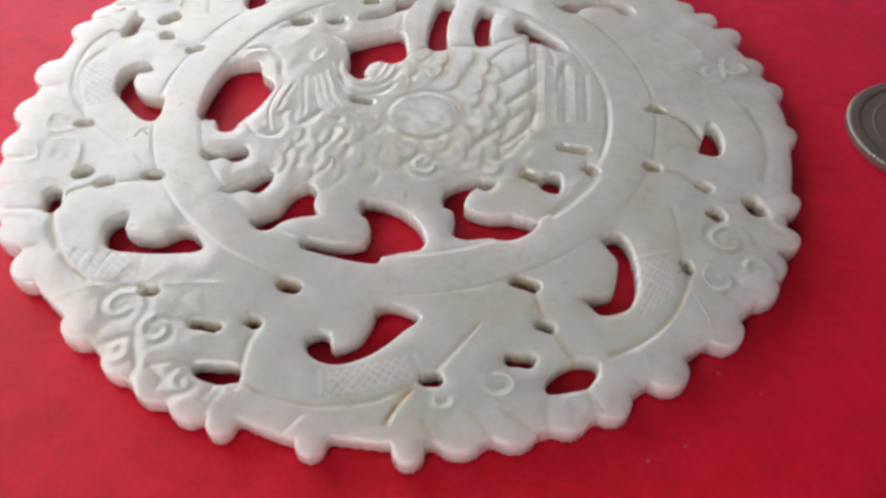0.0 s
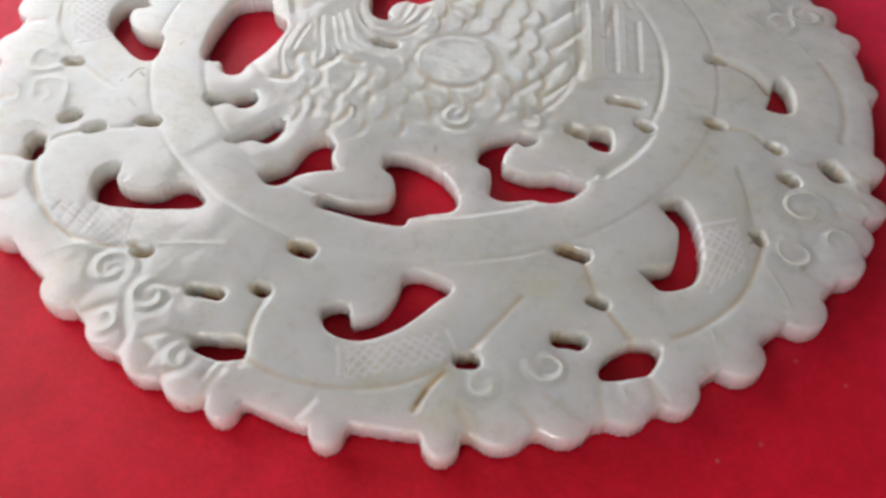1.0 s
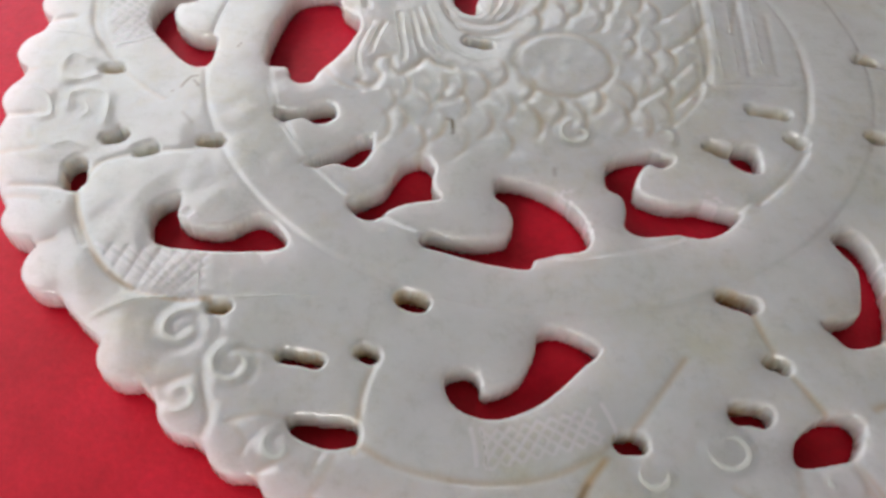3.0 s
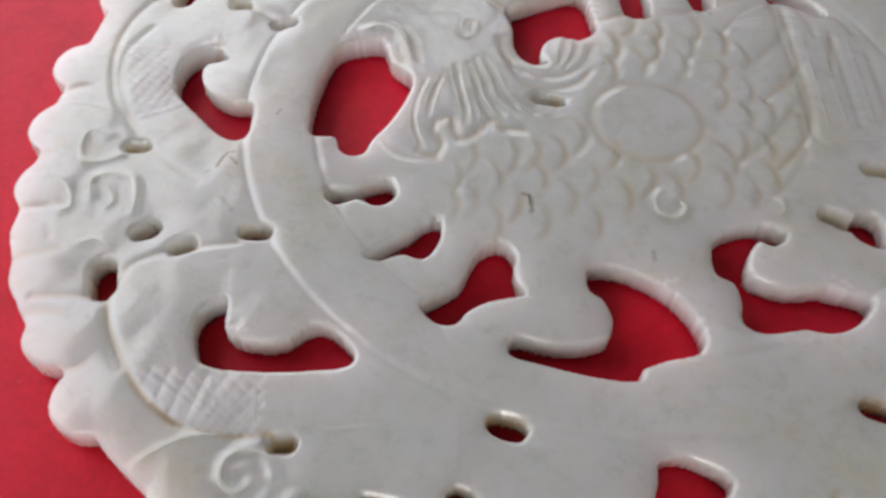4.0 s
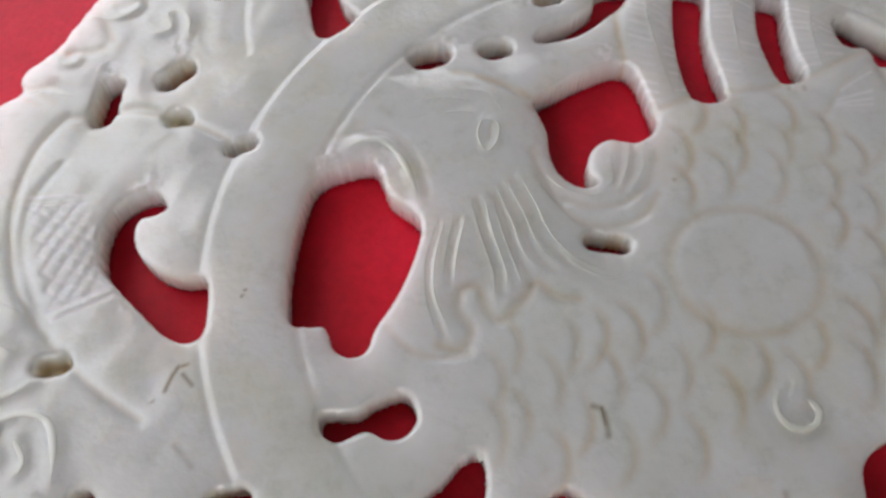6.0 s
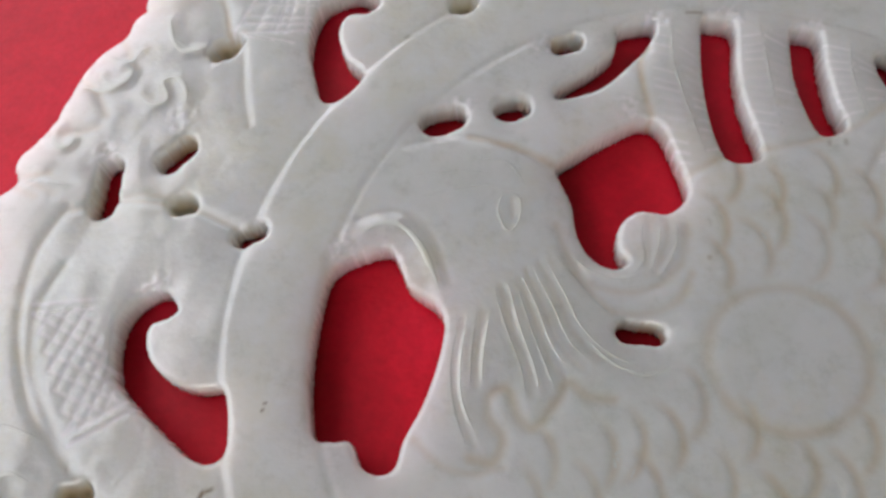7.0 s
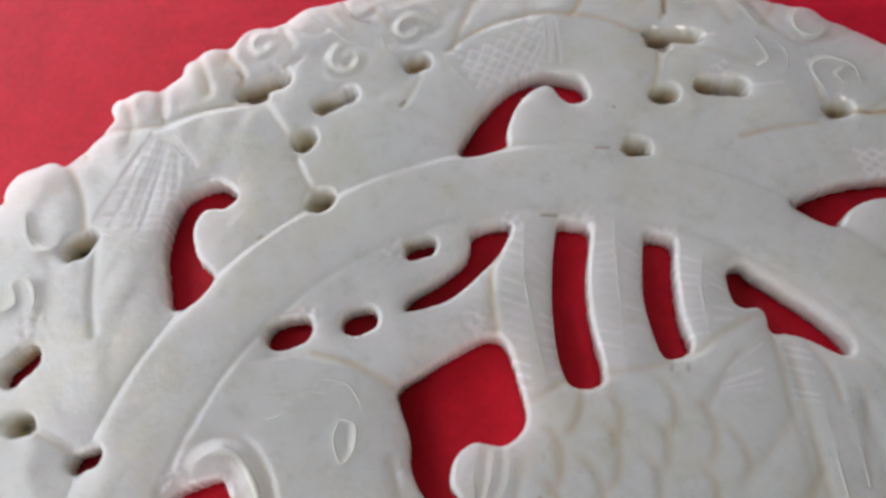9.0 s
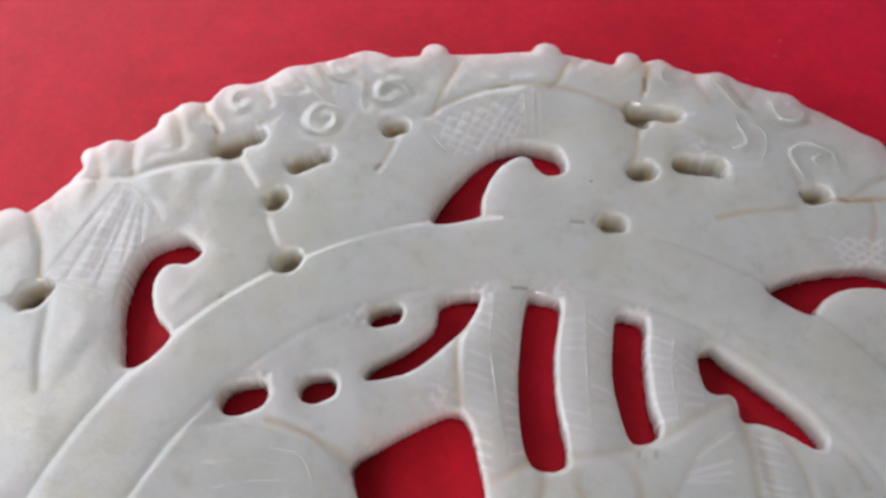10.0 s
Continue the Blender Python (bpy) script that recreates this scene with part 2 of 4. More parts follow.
def line_distance(points, closed, margin):
    """Distance from the grid's nodes near a line to that line, its window, and whether a node is inside."""
    p = np.asarray(points)
    s = window(p[:, 0].min(), p[:, 0].max(), p[:, 1].min(), p[:, 1].max(), margin)
    x, y = GX[s], GY[s]
    best, inside = np.full(x.shape, 1e9), np.zeros(x.shape, bool)
    ends = np.roll(p, -1, axis=0) if closed else p[1:]
    for (ax, ay), (bx, by) in zip(p, ends):
        dx, dy = bx - ax, by - ay
        t = np.clip(((x - ax) * dx + (y - ay) * dy) / (dx * dx + dy * dy + 1e-12), 0, 1)
        best = np.minimum(best, (x - ax - t * dx) ** 2 + (y - ay - t * dy) ** 2)
        if closed:
            inside ^= ((ay > y) != (by > y)) & (x < dx * (y - ay) / (dy if dy else 1e-12) + ax)
    return s, np.sqrt(best), inside


# distance into the stone, less than nothing outside it
# the rim between the lobes: angle and radius
EDGE = [(-175.7, 52.0), (-168.8, 52.9), (-163.0, 53.3), (-156.9, 53.0), (-149.5, 51.2), (-140.6, 51.1), (-130.4, 50.5), (-121.9, 51.5), (-115.3, 51.8), (-110.5, 51.9), (-106.5, 50.7), (-99.1, 51.7), (-94.9, 51.1), (-87.3, 51.7), (-83.7, 52.0), (-75.1, 53.0), (-68.9, 53.7), (-62.7, 54.3), (-55.4, 53.8), (-45.1, 54.5), (-37.0, 55.9), (-25.0, 55.8), (-13.2, 56.0), (-2.9, 56.6), (1.9, 56.7), (7.9, 56.6), (20.0, 55.4), (38.0, 55.3), (46.7, 57.0), (55.6, 57.4), (62.8, 56.7), (66.9, 56.5), (69.5, 55.3), (73.7, 55.7), (78.1, 55.8), (84.9, 55.3), (89.4, 55.4), (99.1, 56.3), (105.3, 55.8), (110.9, 55.4), (118.6, 54.6), (122.9, 54.4), (129.3, 53.4), (142.1, 55.0), (148.0, 54.2), (154.7, 54.2), (173.9, 52.1)]
# rounded lobes along the rim: the outermost point of each, and its radius
LOBES_SOUTH = [(-34.8, -38.9, 2.5), (-28.7, -43.6, 2.4), (-24.1, -46.8, 2.3), (-19.7, -49.1, 2.1), (-15.7, -50.9, 1.2), (-5.7, -53.2, 1.35), (4.8, -54.1, 1.45), (10.6, -52.8, 3.0), (16.5, -51.9, 2.6), (22.4, -50.2, 2.3), (27.3, -48.6, 2.0), (34.3, -44.7, 2.3), (41.9, -38.9, 2.3), (47.7, -32.4, 2.5)]
LOBES_EAST = [(49.6, -29.0, 2.3), (52.6, -24.3, 1.5), (54.4, -17.8, 1.7), (57.6, -4.3, 1.7), (58.1, 5.5, 1.7), (56.5, 11.3, 2.0), (54.9, 19.6, 1.8), (51.9, 23.9, 1.8), (48.8, 27.1, 1.9)]
LOBES_WEST = [(-54.0, 9.5, 3.3), (-54.1, 0.2, 3.3), (-53.3, -7.6, 3.2), (-52.1, -13.1, 2.8), (-50.8, -17.9, 2.9), (-48.0, -24.1, 2.8), (-44.1, -30.2, 3.0), (-38.8, 41.0, 2.4), (-51.6, 20.5, 2.1), (-49.5, 24.8, 1.8), (-50.1, 21.7, 1.4), (-49.0, 24.4, 1.5), (-46.0, 29.6, 2.0), (-43.3, 34.2, 2.1), (-40.3, 37.9, 2.1)]
LOBES_NORTH = [(-36.7, 41.6, 1.5), (-29.9, 47.8, 1.1), (-28.6, 48.3, 2.1), (-23.2, 51.1, 1.1), (-21.7, 52.2, 2.1), (-17.3, 54.0, 2.4), (-11.8, 55.6, 2.2), (-7.5, 56.0, 2.2), (-4.8, 56.9, 3.3), (2.3, 57.1, 1.3), (13.2, 55.9, 1.4), (20.9, 53.6, 1.2), (23.6, 52.4, 1.4), (29.0, 50.1, 2.1), (34.2, 47.0, 2.1), (40.2, 41.1, 2.0)]

# the openings sawn through the plate
OPENINGS = []


def opening(*points):
    OPENINGS.append(points)


opening((1.3, 36.4), (4.5, 37.0), (4.9, 38.8), (6.5, 41.5), (8.4, 42.7), (9.5, 42.5), (10.0, 41.3), (11.0, 40.4), (12.4, 40.9), (12.2, 43.0), (10.5, 44.0), (8.4, 44.4), (6.3, 43.9), (4.1, 42.3), (1.9, 39.9), (0.3, 37.3))
opening((-24.2, 26.0), (-22.5, 26.6), (-21.1, 28.5), (-22.4, 30.5), (-22.8, 32.9), (-22.3, 34.5), (-21.4, 35.0), (-20.0, 34.9), (-19.0, 36.0), (-20.6, 37.7), (-22.3, 37.7), (-23.9, 36.8), (-24.9, 35.0), (-25.5, 32.1), (-25.3, 29.2), (-25.0, 27.0))
opening((26.3, 27.4), (29.0, 25.0), (30.6, 26.2), (32.5, 26.9), (35.2, 26.8), (36.6, 25.9), (37.4, 24.8), (38.4, 24.5), (39.2, 25.5), (38.5, 27.1), (37.0, 28.3), (35.0, 29.0), (31.7, 29.1), (29.2, 28.7), (27.7, 28.2))
opening((-32.9, -0.5), (-33.6, -1.7), (-34.7, -1.8), (-36.1, -0.9), (-38.0, 1.2), (-40.5, 4.2), (-41.1, 5.8), (-41.1, 8.2), (-40.5, 9.9), (-39.2, 11.1), (-37.5, 11.4), (-36.4, 9.8), (-37.1, 9.1), (-38.3, 8.8), (-38.7, 7.7), (-38.3, 6.0), (-37.1, 4.5), (-35.5, 3.6), (-33.1, 3.0))
opening((-27.2, -0.9), (-25.9, -1.6), (-24.7, -1.8), (-24.2, -3.4), (-23.1, -4.2), (-21.9, -3.9), (-21.1, -2.2), (-19.5, 0.1), (-18.1, 2.9), (-17.3, 5.6), (-17.8, 7.1), (-19.5, 8.9), (-20.0, 10.8), (-20.7, 12.2), (-22.5, 12.1), (-24.2, 11.6), (-25.4, 10.5), (-26.4, 7.3), (-27.2, 3.1))
opening((-7.2, 16.8), (-6.7, 13.6), (-6.8, 11.0), (-6.2, 9.0), (-4.8, 7.8), (-3.6, 8.2), (-4.1, 9.4), (-3.5, 11.2), (-1.9, 12.1), (0.3, 11.6), (2.1, 13.2), (2.0, 16.6), (1.5, 19.4), (0.2, 20.2), (-2.3, 19.4), (-5.2, 18.1))
opening((7.4, 28.9), (8.7, 28.9), (9.9, 28.0), (8.8, 23.8), (8.4, 20.1), (8.5, 16.4), (7.9, 15.0), (6.2, 15.1), (5.4, 16.5), (5.4, 19.9), (6.1, 24.4))
opening((14.1, 26.6), (15.2, 26.7), (16.3, 25.9), (15.7, 23.1), (15.3, 19.4), (15.5, 17.1), (14.5, 16.3), (13.2, 16.4), (12.8, 18.1), (12.7, 20.9), (13.2, 23.7))
opening((0.4, 29.4), (2.1, 29.9), (3.7, 29.5), (2.5, 27.2), (0.5, 25.4), (-2.0, 23.7), (-4.0, 23.2), (-5.9, 23.2), (-5.4, 24.5), (-2.8, 25.7), (-0.7, 27.0), (-0.0, 28.1))
opening((19.6, 22.5), (19.4, 20.3), (20.0, 19.4), (21.4, 19.1), (21.5, 17.2), (22.7, 16.8), (24.1, 16.1), (26.2, 14.6), (27.1, 15.4), (25.8, 17.7), (23.9, 19.9), (21.8, 22.2), (21.0, 23.2))
opening((-25.0, -8.0), (-22.8, -8.1), (-21.4, -7.4), (-19.5, -7.1), (-18.8, -8.8), (-19.6, -10.0), (-20.8, -10.2), (-22.2, -9.5), (-24.0, -10.0), (-25.1, -9.3))
opening((-21.2, -15.6), (-19.1, -14.1), (-17.5, -13.1), (-16.1, -11.8), (-14.9, -11.8), (-14.9, -13.9), (-15.7, -15.6), (-16.6, -16.2), (-18.2, -15.7), (-19.9, -16.2), (-21.0, -16.2))
opening((-16.7, -20.8), (-14.9, -19.6), (-13.3, -18.4), (-11.7, -15.3), (-9.8, -14.4), (-8.6, -16.0), (-8.8, -17.5), (-8.6, -18.7), (-8.0, -19.8), (-9.0, -20.2), (-11.1, -20.6), (-12.9, -21.6), (-14.0, -22.8), (-15.6, -22.5))
opening((-2.6, -17.5), (-1.4, -17.2), (0.7, -17.7), (3.4, -19.5), (5.1, -21.7), (5.9, -24.2), (5.3, -25.6), (4.3, -26.0), (2.2, -26.4), (0.6, -27.0), (-0.2, -28.1), (-3.6, -27.6), (-7.3, -26.5), (-9.6, -25.7), (-9.7, -24.5), (-8.9, -23.9), (-6.9, -24.5), (-4.4, -24.8), (-2.4, -24.4), (-1.7, -24.0), (-1.2, -22.5), (-1.7, -20.7), (-2.8, -19.5))
opening((8.3, -15.4), (9.6, -14.0), (12.1, -13.1), (13.9, -13.4), (15.1, -14.3), (13.8, -15.6), (12.4, -15.1), (11.2, -16.7), (10.9, -18.3), (12.0, -19.2), (14.1, -19.9), (16.7, -19.8), (17.6, -20.1), (20.2, -21.2), (18.6, -23.3), (16.2, -24.3), (14.1, -23.8), (10.8, -24.1), (9.2, -23.1), (9.5, -21.1), (9.3, -19.3), (8.0, -18.2))
opening((20.7, -14.3), (21.9, -15.8), (23.4, -15.8), (23.7, -12.7), (21.9, -12.1))
opening((-34.2, -25.1), (-34.9, -22.4), (-34.3, -20.7), (-32.5, -19.9), (-32.3, -22.4), (-31.7, -23.2), (-30.0, -23.8), (-27.5, -23.7), (-25.5, -22.4), (-23.8, -22.8), (-21.9, -25.0), (-22.3, -26.2), (-24.7, -26.5), (-27.8, -26.6), (-31.0, -26.4), (-33.0, -26.0))
opening((-7.5, -39.0), (-6.6, -38.2), (-5.4, -38.1), (-4.7, -38.8), (-4.4, -40.0), (-2.9, -39.7), (-1.2, -38.6), (0.0, -36.2), (0.5, -34.4), (2.6, -34.1), (5.4, -36.0), (3.4, -38.2), (1.0, -40.5), (-1.4, -41.9), (-3.7, -42.5), (-5.8, -42.0), (-7.1, -40.8))
opening((28.1, -23.9), (29.9, -22.9), (31.2, -24.4), (31.7, -27.8), (31.3, -31.8), (29.8, -34.7), (26.8, -35.6), (25.6, -34.5), (24.8, -33.0), (27.5, -32.5), (28.6, -31.6), (29.5, -27.7), (28.7, -25.7))
opening((43.3, -7.9), (45.0, -8.7), (46.5, -7.8), (47.0, -4.2), (45.9, -1.9), (44.0, -6.1))
opening((-19.6, -42.5), (-17.5, -42.4), (-14.5, -42.8), (-14.3, -44.7), (-16.5, -45.1), (-19.2, -44.0))
opening((19.9, -43.8), (22.5, -41.9), (24.7, -41.7), (25.5, -42.8), (24.2, -45.1), (22.3, -45.8), (19.5, -46.0))

# drilled holes: ends of the slot, radius, depth (over 2.7: right through)
DRILLED_NORTH = [(-13.0, 40.4, -12.8, 40.7, 0.95, 2.0), (-12.1, 34.1, -11.7, 34.3, 0.95, 2.0), (-2.3, 47.2, -1.8, 47.3, 0.9, 1.8), (15.0, 35.0, 15.7, 34.9, 0.8, 1.9), (18.8, 39.9, 19.3, 40.0, 0.9, 1.9), (22.9, 40.3, 25.4, 39.6, 0.9, 2.1), (32.7, 36.0, 33.3, 36.0, 0.85, 1.9), (19.6, 46.9, 23.1, 45.7, 0.7, 1.9), (19.5, 45.7, 20.2, 45.3, 0.7, 4.0), (-11.1, 44.0, -8.8, 44.7, 0.85, 1.9), (-18.2, 46.7, -14.7, 47.6, 0.8, 1.9), (-17.4, 46.0, -16.4, 45.9, 0.55, 4.0), (-33.2, 32.7, -32.4, 32.8, 0.75, 1.9)]
DRILLED_WEST = [(-37.3, 22.6, -36.0, 23.7, 1.1, 4.0), (-41.9, 22.7, -42.5, 19.2, 1.05, 4.0), (-36.5, 18.4, -35.8, 18.4, 0.75, 1.9), (-31.5, 14.8, -30.4, 15.1, 0.85, 4.0), (-32.8, 33.5, -31.8, 33.7, 0.7, 1.8), (-40.9, -12.8, -40.1, -12.3, 0.95, 4.0), (-37.6, -14.5, -36.6, -14.2, 0.7, 2.0), (-31.6, -13.1, -30.2, -13.0, 0.8, 4.0), (-43.3, -16.6, -42.9, -18.5, 1.15, 4.0), (-43.7, -2.7, -42.8, -2.6, 0.7, 1.3)]
DRILLED_SOUTH = [(-11.0, -31.4, -9.6, -31.8, 0.9, 4.0), (-14.3, -36.7, -13.5, -37.0, 0.75, 4.0), (-20.7, -37.1, -18.0, -37.6, 0.7, 4.0), (-27.3, -32.5, -26.4, -32.5, 0.6, 2.0), (17.0, -30.7, 18.9, -31.4, 0.9, 4.0), (19.5, -37.1, 20.3, -37.4, 0.75, 4.0), (15.9, -41.7, 17.6, -41.9, 0.95, 4.0), (6.4, -44.3, 7.4, -44.3, 0.9, 4.0), (37.8, -27.9, 38.0, -28.8, 0.7, 4.0), (35.9, -10.7, 36.8, -11.1, 0.8, 4.0), (48.3, -17.5, 48.9, -18.7, 1.2, 4.0), (42.9, -19.3, 43.5, -19.9, 0.9, 4.0), (42.4, -14.4, 43.0, -14.8, 0.6, 1.9), (38.7, 1.3, 39.6, 0.8, 0.75, 4.0)]
DRILLED_MIDDLE = [(-15.8, 22.6, -14.5, 22.9, 1.3, 4.0), (-9.9, 22.9, -9.2, 23.0, 1.15, 4.0), (-4.5, 28.4, -3.5, 28.5, 0.95, 4.0), (-4.8, 3.0, -3.1, 2.6, 0.85, 4.0), (24.5, -7.2, 27.5, -7.8, 0.7, 1.5), (27.5, -11.3, 28.2, -11.9, 0.7, 1.8), (19.2, -12.4, 20.5, -13.2, 0.8, 1.8)]
RING = dict(cx=2.52, cy=1.93, out_x=35.91, out_y=34.74, in_x=29.47, in_y=28.74)


def lobe_field(f, lobes, grow):
    """Joins blunt knobs, a little wider at the root, to the rim."""
    for x, y, r in lobes:
        far = math.hypot(x, y)
        ux, uy = x / far, y / far
        cx, cy = x - ux * r, y - uy * r
        s = window(cx, cx, cy, cy, r + 7)
        dx, dy = GX[s] - cx, GY[s] - cy
        t = np.clip(-(dx * ux + dy * uy), 0, 4.0)
        d = r + grow + 0.12 * t - np.hypot(dx + ux * t, dy + uy * t)
        a = f[s]
        h = np.clip(0.5 + 0.5 * (d - a) / 0.45, 0, 1)
        f[s] = a + (d - a) * h + 0.45 * h * (1 - h)


def stone_field():
    """Distance into the stone from its rim, and from the nearest opening."""
    rim = smooth_loop([(r * math.cos(radians(a)), r * math.sin(radians(a))) for a, r in EDGE], 10)
    s, d, inside = line_distance(rim, True, 80)
    f = np.where(inside, d, -d) + 0.3
    for lobes, grow in ((LOBES_SOUTH, 0.25), (LOBES_EAST, 0.25), (LOBES_WEST, 0.0), (LOBES_NORTH, 0.0)):
        lobe_field(f, lobes, grow)
    hole = np.full_like(f, 9.0)
    for points in OPENINGS:
        s, d, inside = line_distance(smooth_loop(points, 6), True, 5)
        hole[s] = np.minimum(hole[s], np.where(inside, -d, d))
    wobble = 0.16 * fbm(3.2, 31, 2)
    for x0, y0, x1, y1, r, depth in DRILLED_NORTH + DRILLED_WEST + DRILLED_SOUTH + DRILLED_MIDDLE:
        if depth > TOP:
            s, d, _ = line_distance([(x0, y0), (x1, y1)], False, 5)
            hole[s] = np.minimum(hole[s], d - r + wobble[s])
    return f, hole


def soften(a, times=1):
    """Rubs the finest steps of a field off, as polishing does."""
    for _ in range(times):
        b = np.pad(a, 1, mode="edge")
        a = (b[:-2, 1:-1] + 2 * b[1:-1, 1:-1] + b[2:, 1:-1]) / 4
        b = np.pad(a, 1, mode="edge")
        a = (b[1:-1, :-2] + 2 * b[1:-1, 1:-1] + b[1:-1, 2:]) / 4
    return a


def rounding(f, lip):
    """How far a rounded edge falls at the distance f from it."""
    t = np.clip(1 - f / lip, 0, 1)
    return lip * (1 - np.sqrt(np.maximum(1 - t * t * 0.96, 0)))


def ellipse_field(rx, ry):
    """About the distance outside an ellipse that shares the ring's middle."""
    x, y = GX - RING["cx"], GY - RING["cy"]
    q = np.hypot(x / rx, y / ry)
    return (q - 1) * np.hypot(x, y) / np.maximum(q, 1e-6)


def fbm(scale, seed, octaves=3):
    """Soft unevenness over the grid, from sums of tilted waves."""
    rng = np.random.default_rng(seed)
    out = np.zeros_like(GX)
    for o in range(octaves):
        for _ in range(7):
            a, ph = rng.uniform(0, 2 * math.pi, 2)
            k = 2 * math.pi / scale * 2**o * rng.uniform(0.6, 1.5)
            out += np.sin(k * (GX * math.cos(a) + GY * math.sin(a)) + ph) / 2**o
    return out / 7


def relief(rim, hole):
    """Height of the carved face over the grid."""
    outer, inner = ellipse_field(RING["out_x"], RING["out_y"]), ellipse_field(RING["in_x"], RING["in_y"])
    band = 1 / (1 + np.exp(outer / 0.3)) - 1 / (1 + np.exp(inner / 0.3))
    z = TOP + 0.10 * fbm(30, 5, 2) + 0.04 * fbm(8, 6, 2) + (0.04 * fbm(5.5, 17, 2) + 0.014 * fbm(2.2, 18, 2)) * (1 - 0.75 * band)
    # the border is lumpy: low swellings, one on each lobe, with a crease between neighbours
    z += 0.11 * fbm(8, 8, 2) * np.clip((np.hypot(GX, GY) - 41) / 4, 0, 1)
    for lobes in (LOBES_SOUTH, LOBES_EAST, LOBES_WEST, LOBES_NORTH):
        for x, y, r in lobes:
            k = 1 - 1.1 * r / math.hypot(x, y)
            s = window(x * k, x * k, y * k, y * k, 2.6 * r)
            z[s] += 0.15 * np.exp(-((GX[s] - x * k) ** 2 + (GY[s] - y * k) ** 2) / (1.1 * r) ** 2)
        for (x0, y0, _), (x1, y1, _) in zip(lobes, lobes[1:]):
            if math.hypot(x1 - x0, y1 - y0) < 9.5:
                mx, my = (x0 + x1) / 2, (y0 + y1) / 2
                far, bend = math.hypot(mx, my), random.uniform(-0.06, 0.06)
                ux, uy = mx / far, my / far
                reach = random.uniform(2.5, 4.5)
                line(z, 0.42, random.uniform(0.12, 0.22), 0.25, (mx, my), (mx - ux * reach * 0.5 - uy * bend * 12, my - uy * reach * 0.5 + ux * bend * 12), (mx - ux * reach - uy * bend * 40, my - uy * reach + ux * bend * 40))
    carve(z)
    for _, width, tall, pts in RAISED:
        s, d, _ = line_distance(pts, False, 4 * width)
        z[s] += 0.6 * tall * np.exp(-((d / (1.15 * width)) ** 2))
    f = np.minimum(rim, hole)
    # brown shade on the lips of the openings, painted in patches
    edge = 0.15 / (1 + np.exp((f - 0.12) / 0.16)) * np.clip(0.75 + 0.8 * fbm(5, 12, 2), 0, 1)
    STAIN_SHADE[:] = np.maximum(STAIN_SHADE, edge * (np.hypot(GX, GY) < 51))
    uneven = 0.2 * fbm(2.6, 33, 2)
    # each group of drilled holes has its own strength of brown
    for drilled, brownness in ((DRILLED_NORTH, 0.85), (DRILLED_WEST, 0.8), (DRILLED_SOUTH, 0.9), (DRILLED_MIDDLE, 0.7)):
        for x0, y0, x1, y1, r, depth in drilled:
            s, d, _ = line_distance([(x0, y0), (x1, y1)], False, 4)
            d = d + uneven[s]
            if depth < TOP:
                z[s] -= depth / (1 + np.exp((d - r * 0.95) / 0.09))
            STAIN_SHADE[s] = np.maximum(STAIN_SHADE[s], brownness / (1 + np.exp((d - r * 0.9) / 0.1)))
    z = soften(z, 1)
    chipped = soften(np.random.default_rng(9).normal(0, 1, GX.shape), 1)
    z += 0.075 * chipped * np.clip(1.3 - np.abs(f), 0, 1) * np.clip(0.2 + fbm(8, 15, 2), 0, 1)
    # tongues and bars between the openings are plump, the ring is flatter
    z -= 0.09 * np.exp(-((np.maximum(hole, 0) / 1.6) ** 2)) * (1 - 0.7 * band)
    z -= rounding(rim, 0.38) + rounding(hole, 0.42)
    return z


# brown of grooves and holes, plus shade painted on the openings' lips
STAIN_SHADE = np.zeros_like(GX)
# white of tool marks, plus glints painted at the lips of cuts
FROST_GLINT = np.zeros_like(GX)
DIRT = np.zeros_like(GX)


def frosted(s, d, width, amount):
    """Fresh tool marks stay white and dull."""
    FROST_GLINT[s] = np.maximum(FROST_GLINT[s], amount * np.exp(-((d / width) ** 2)))


def line(z, width, depth, stain_shade, *points):
    """A carved groove."""
    s, d, _ = line_distance(smooth_loop(points, 6, False), False, 4 * width + 0.3)
    z[s] -= 0.62 * depth * np.exp(-((d / (1.15 * width)) ** 2))
    if stain_shade:
        STAIN_SHADE[s] = np.maximum(STAIN_SHADE[s], min(1.0, 1.05 * stain_shade) * np.exp(-((d / (width * 0.85)) ** 2)))


def mark(width, amount, *points):
    """A dark speck, scratch or crust left in the stone."""
    s, d, _ = line_distance(smooth_loop(points, 4, False), False, 4 * width + 0.3)
    DIRT[s] = np.maximum(DIRT[s], amount * np.exp(-((d / width) ** 2)))


RAISED = []
STONE = []


def scratch(z, *points):
    """One fine white tool mark."""
    s, d, _ = line_distance(smooth_loop(points, 4, False), False, 0.7)
    z[s] -= 0.06 * np.exp(-((d / 0.17) ** 2))
    frosted(s, d, 0.18, 0.9)


def glint_patch(z, x, y, r):
    """A gritty lip of a cut, with white glints painted on it."""
    s = window(x, x, y, y, 3 * r)
    fall = np.exp(-((GX[s] - x) ** 2 + (GY[s] - y) ** 2) / r**2)
    grit = soften(np.random.default_rng(int(50 * (x + 60))).normal(0, 1, fall.shape))
    z[s] += 0.2 * fall * grit
    FROST_GLINT[s] = np.maximum(FROST_GLINT[s], np.clip(fall * (0.5 + 1.2 * grit), 0, 0.8))


def ridge(name, width, tall, *points):
    """Notes a raised thread, which is laid on the stone afterwards."""
    RAISED.append((name, width, tall, smooth_loop(points, 6, False)))


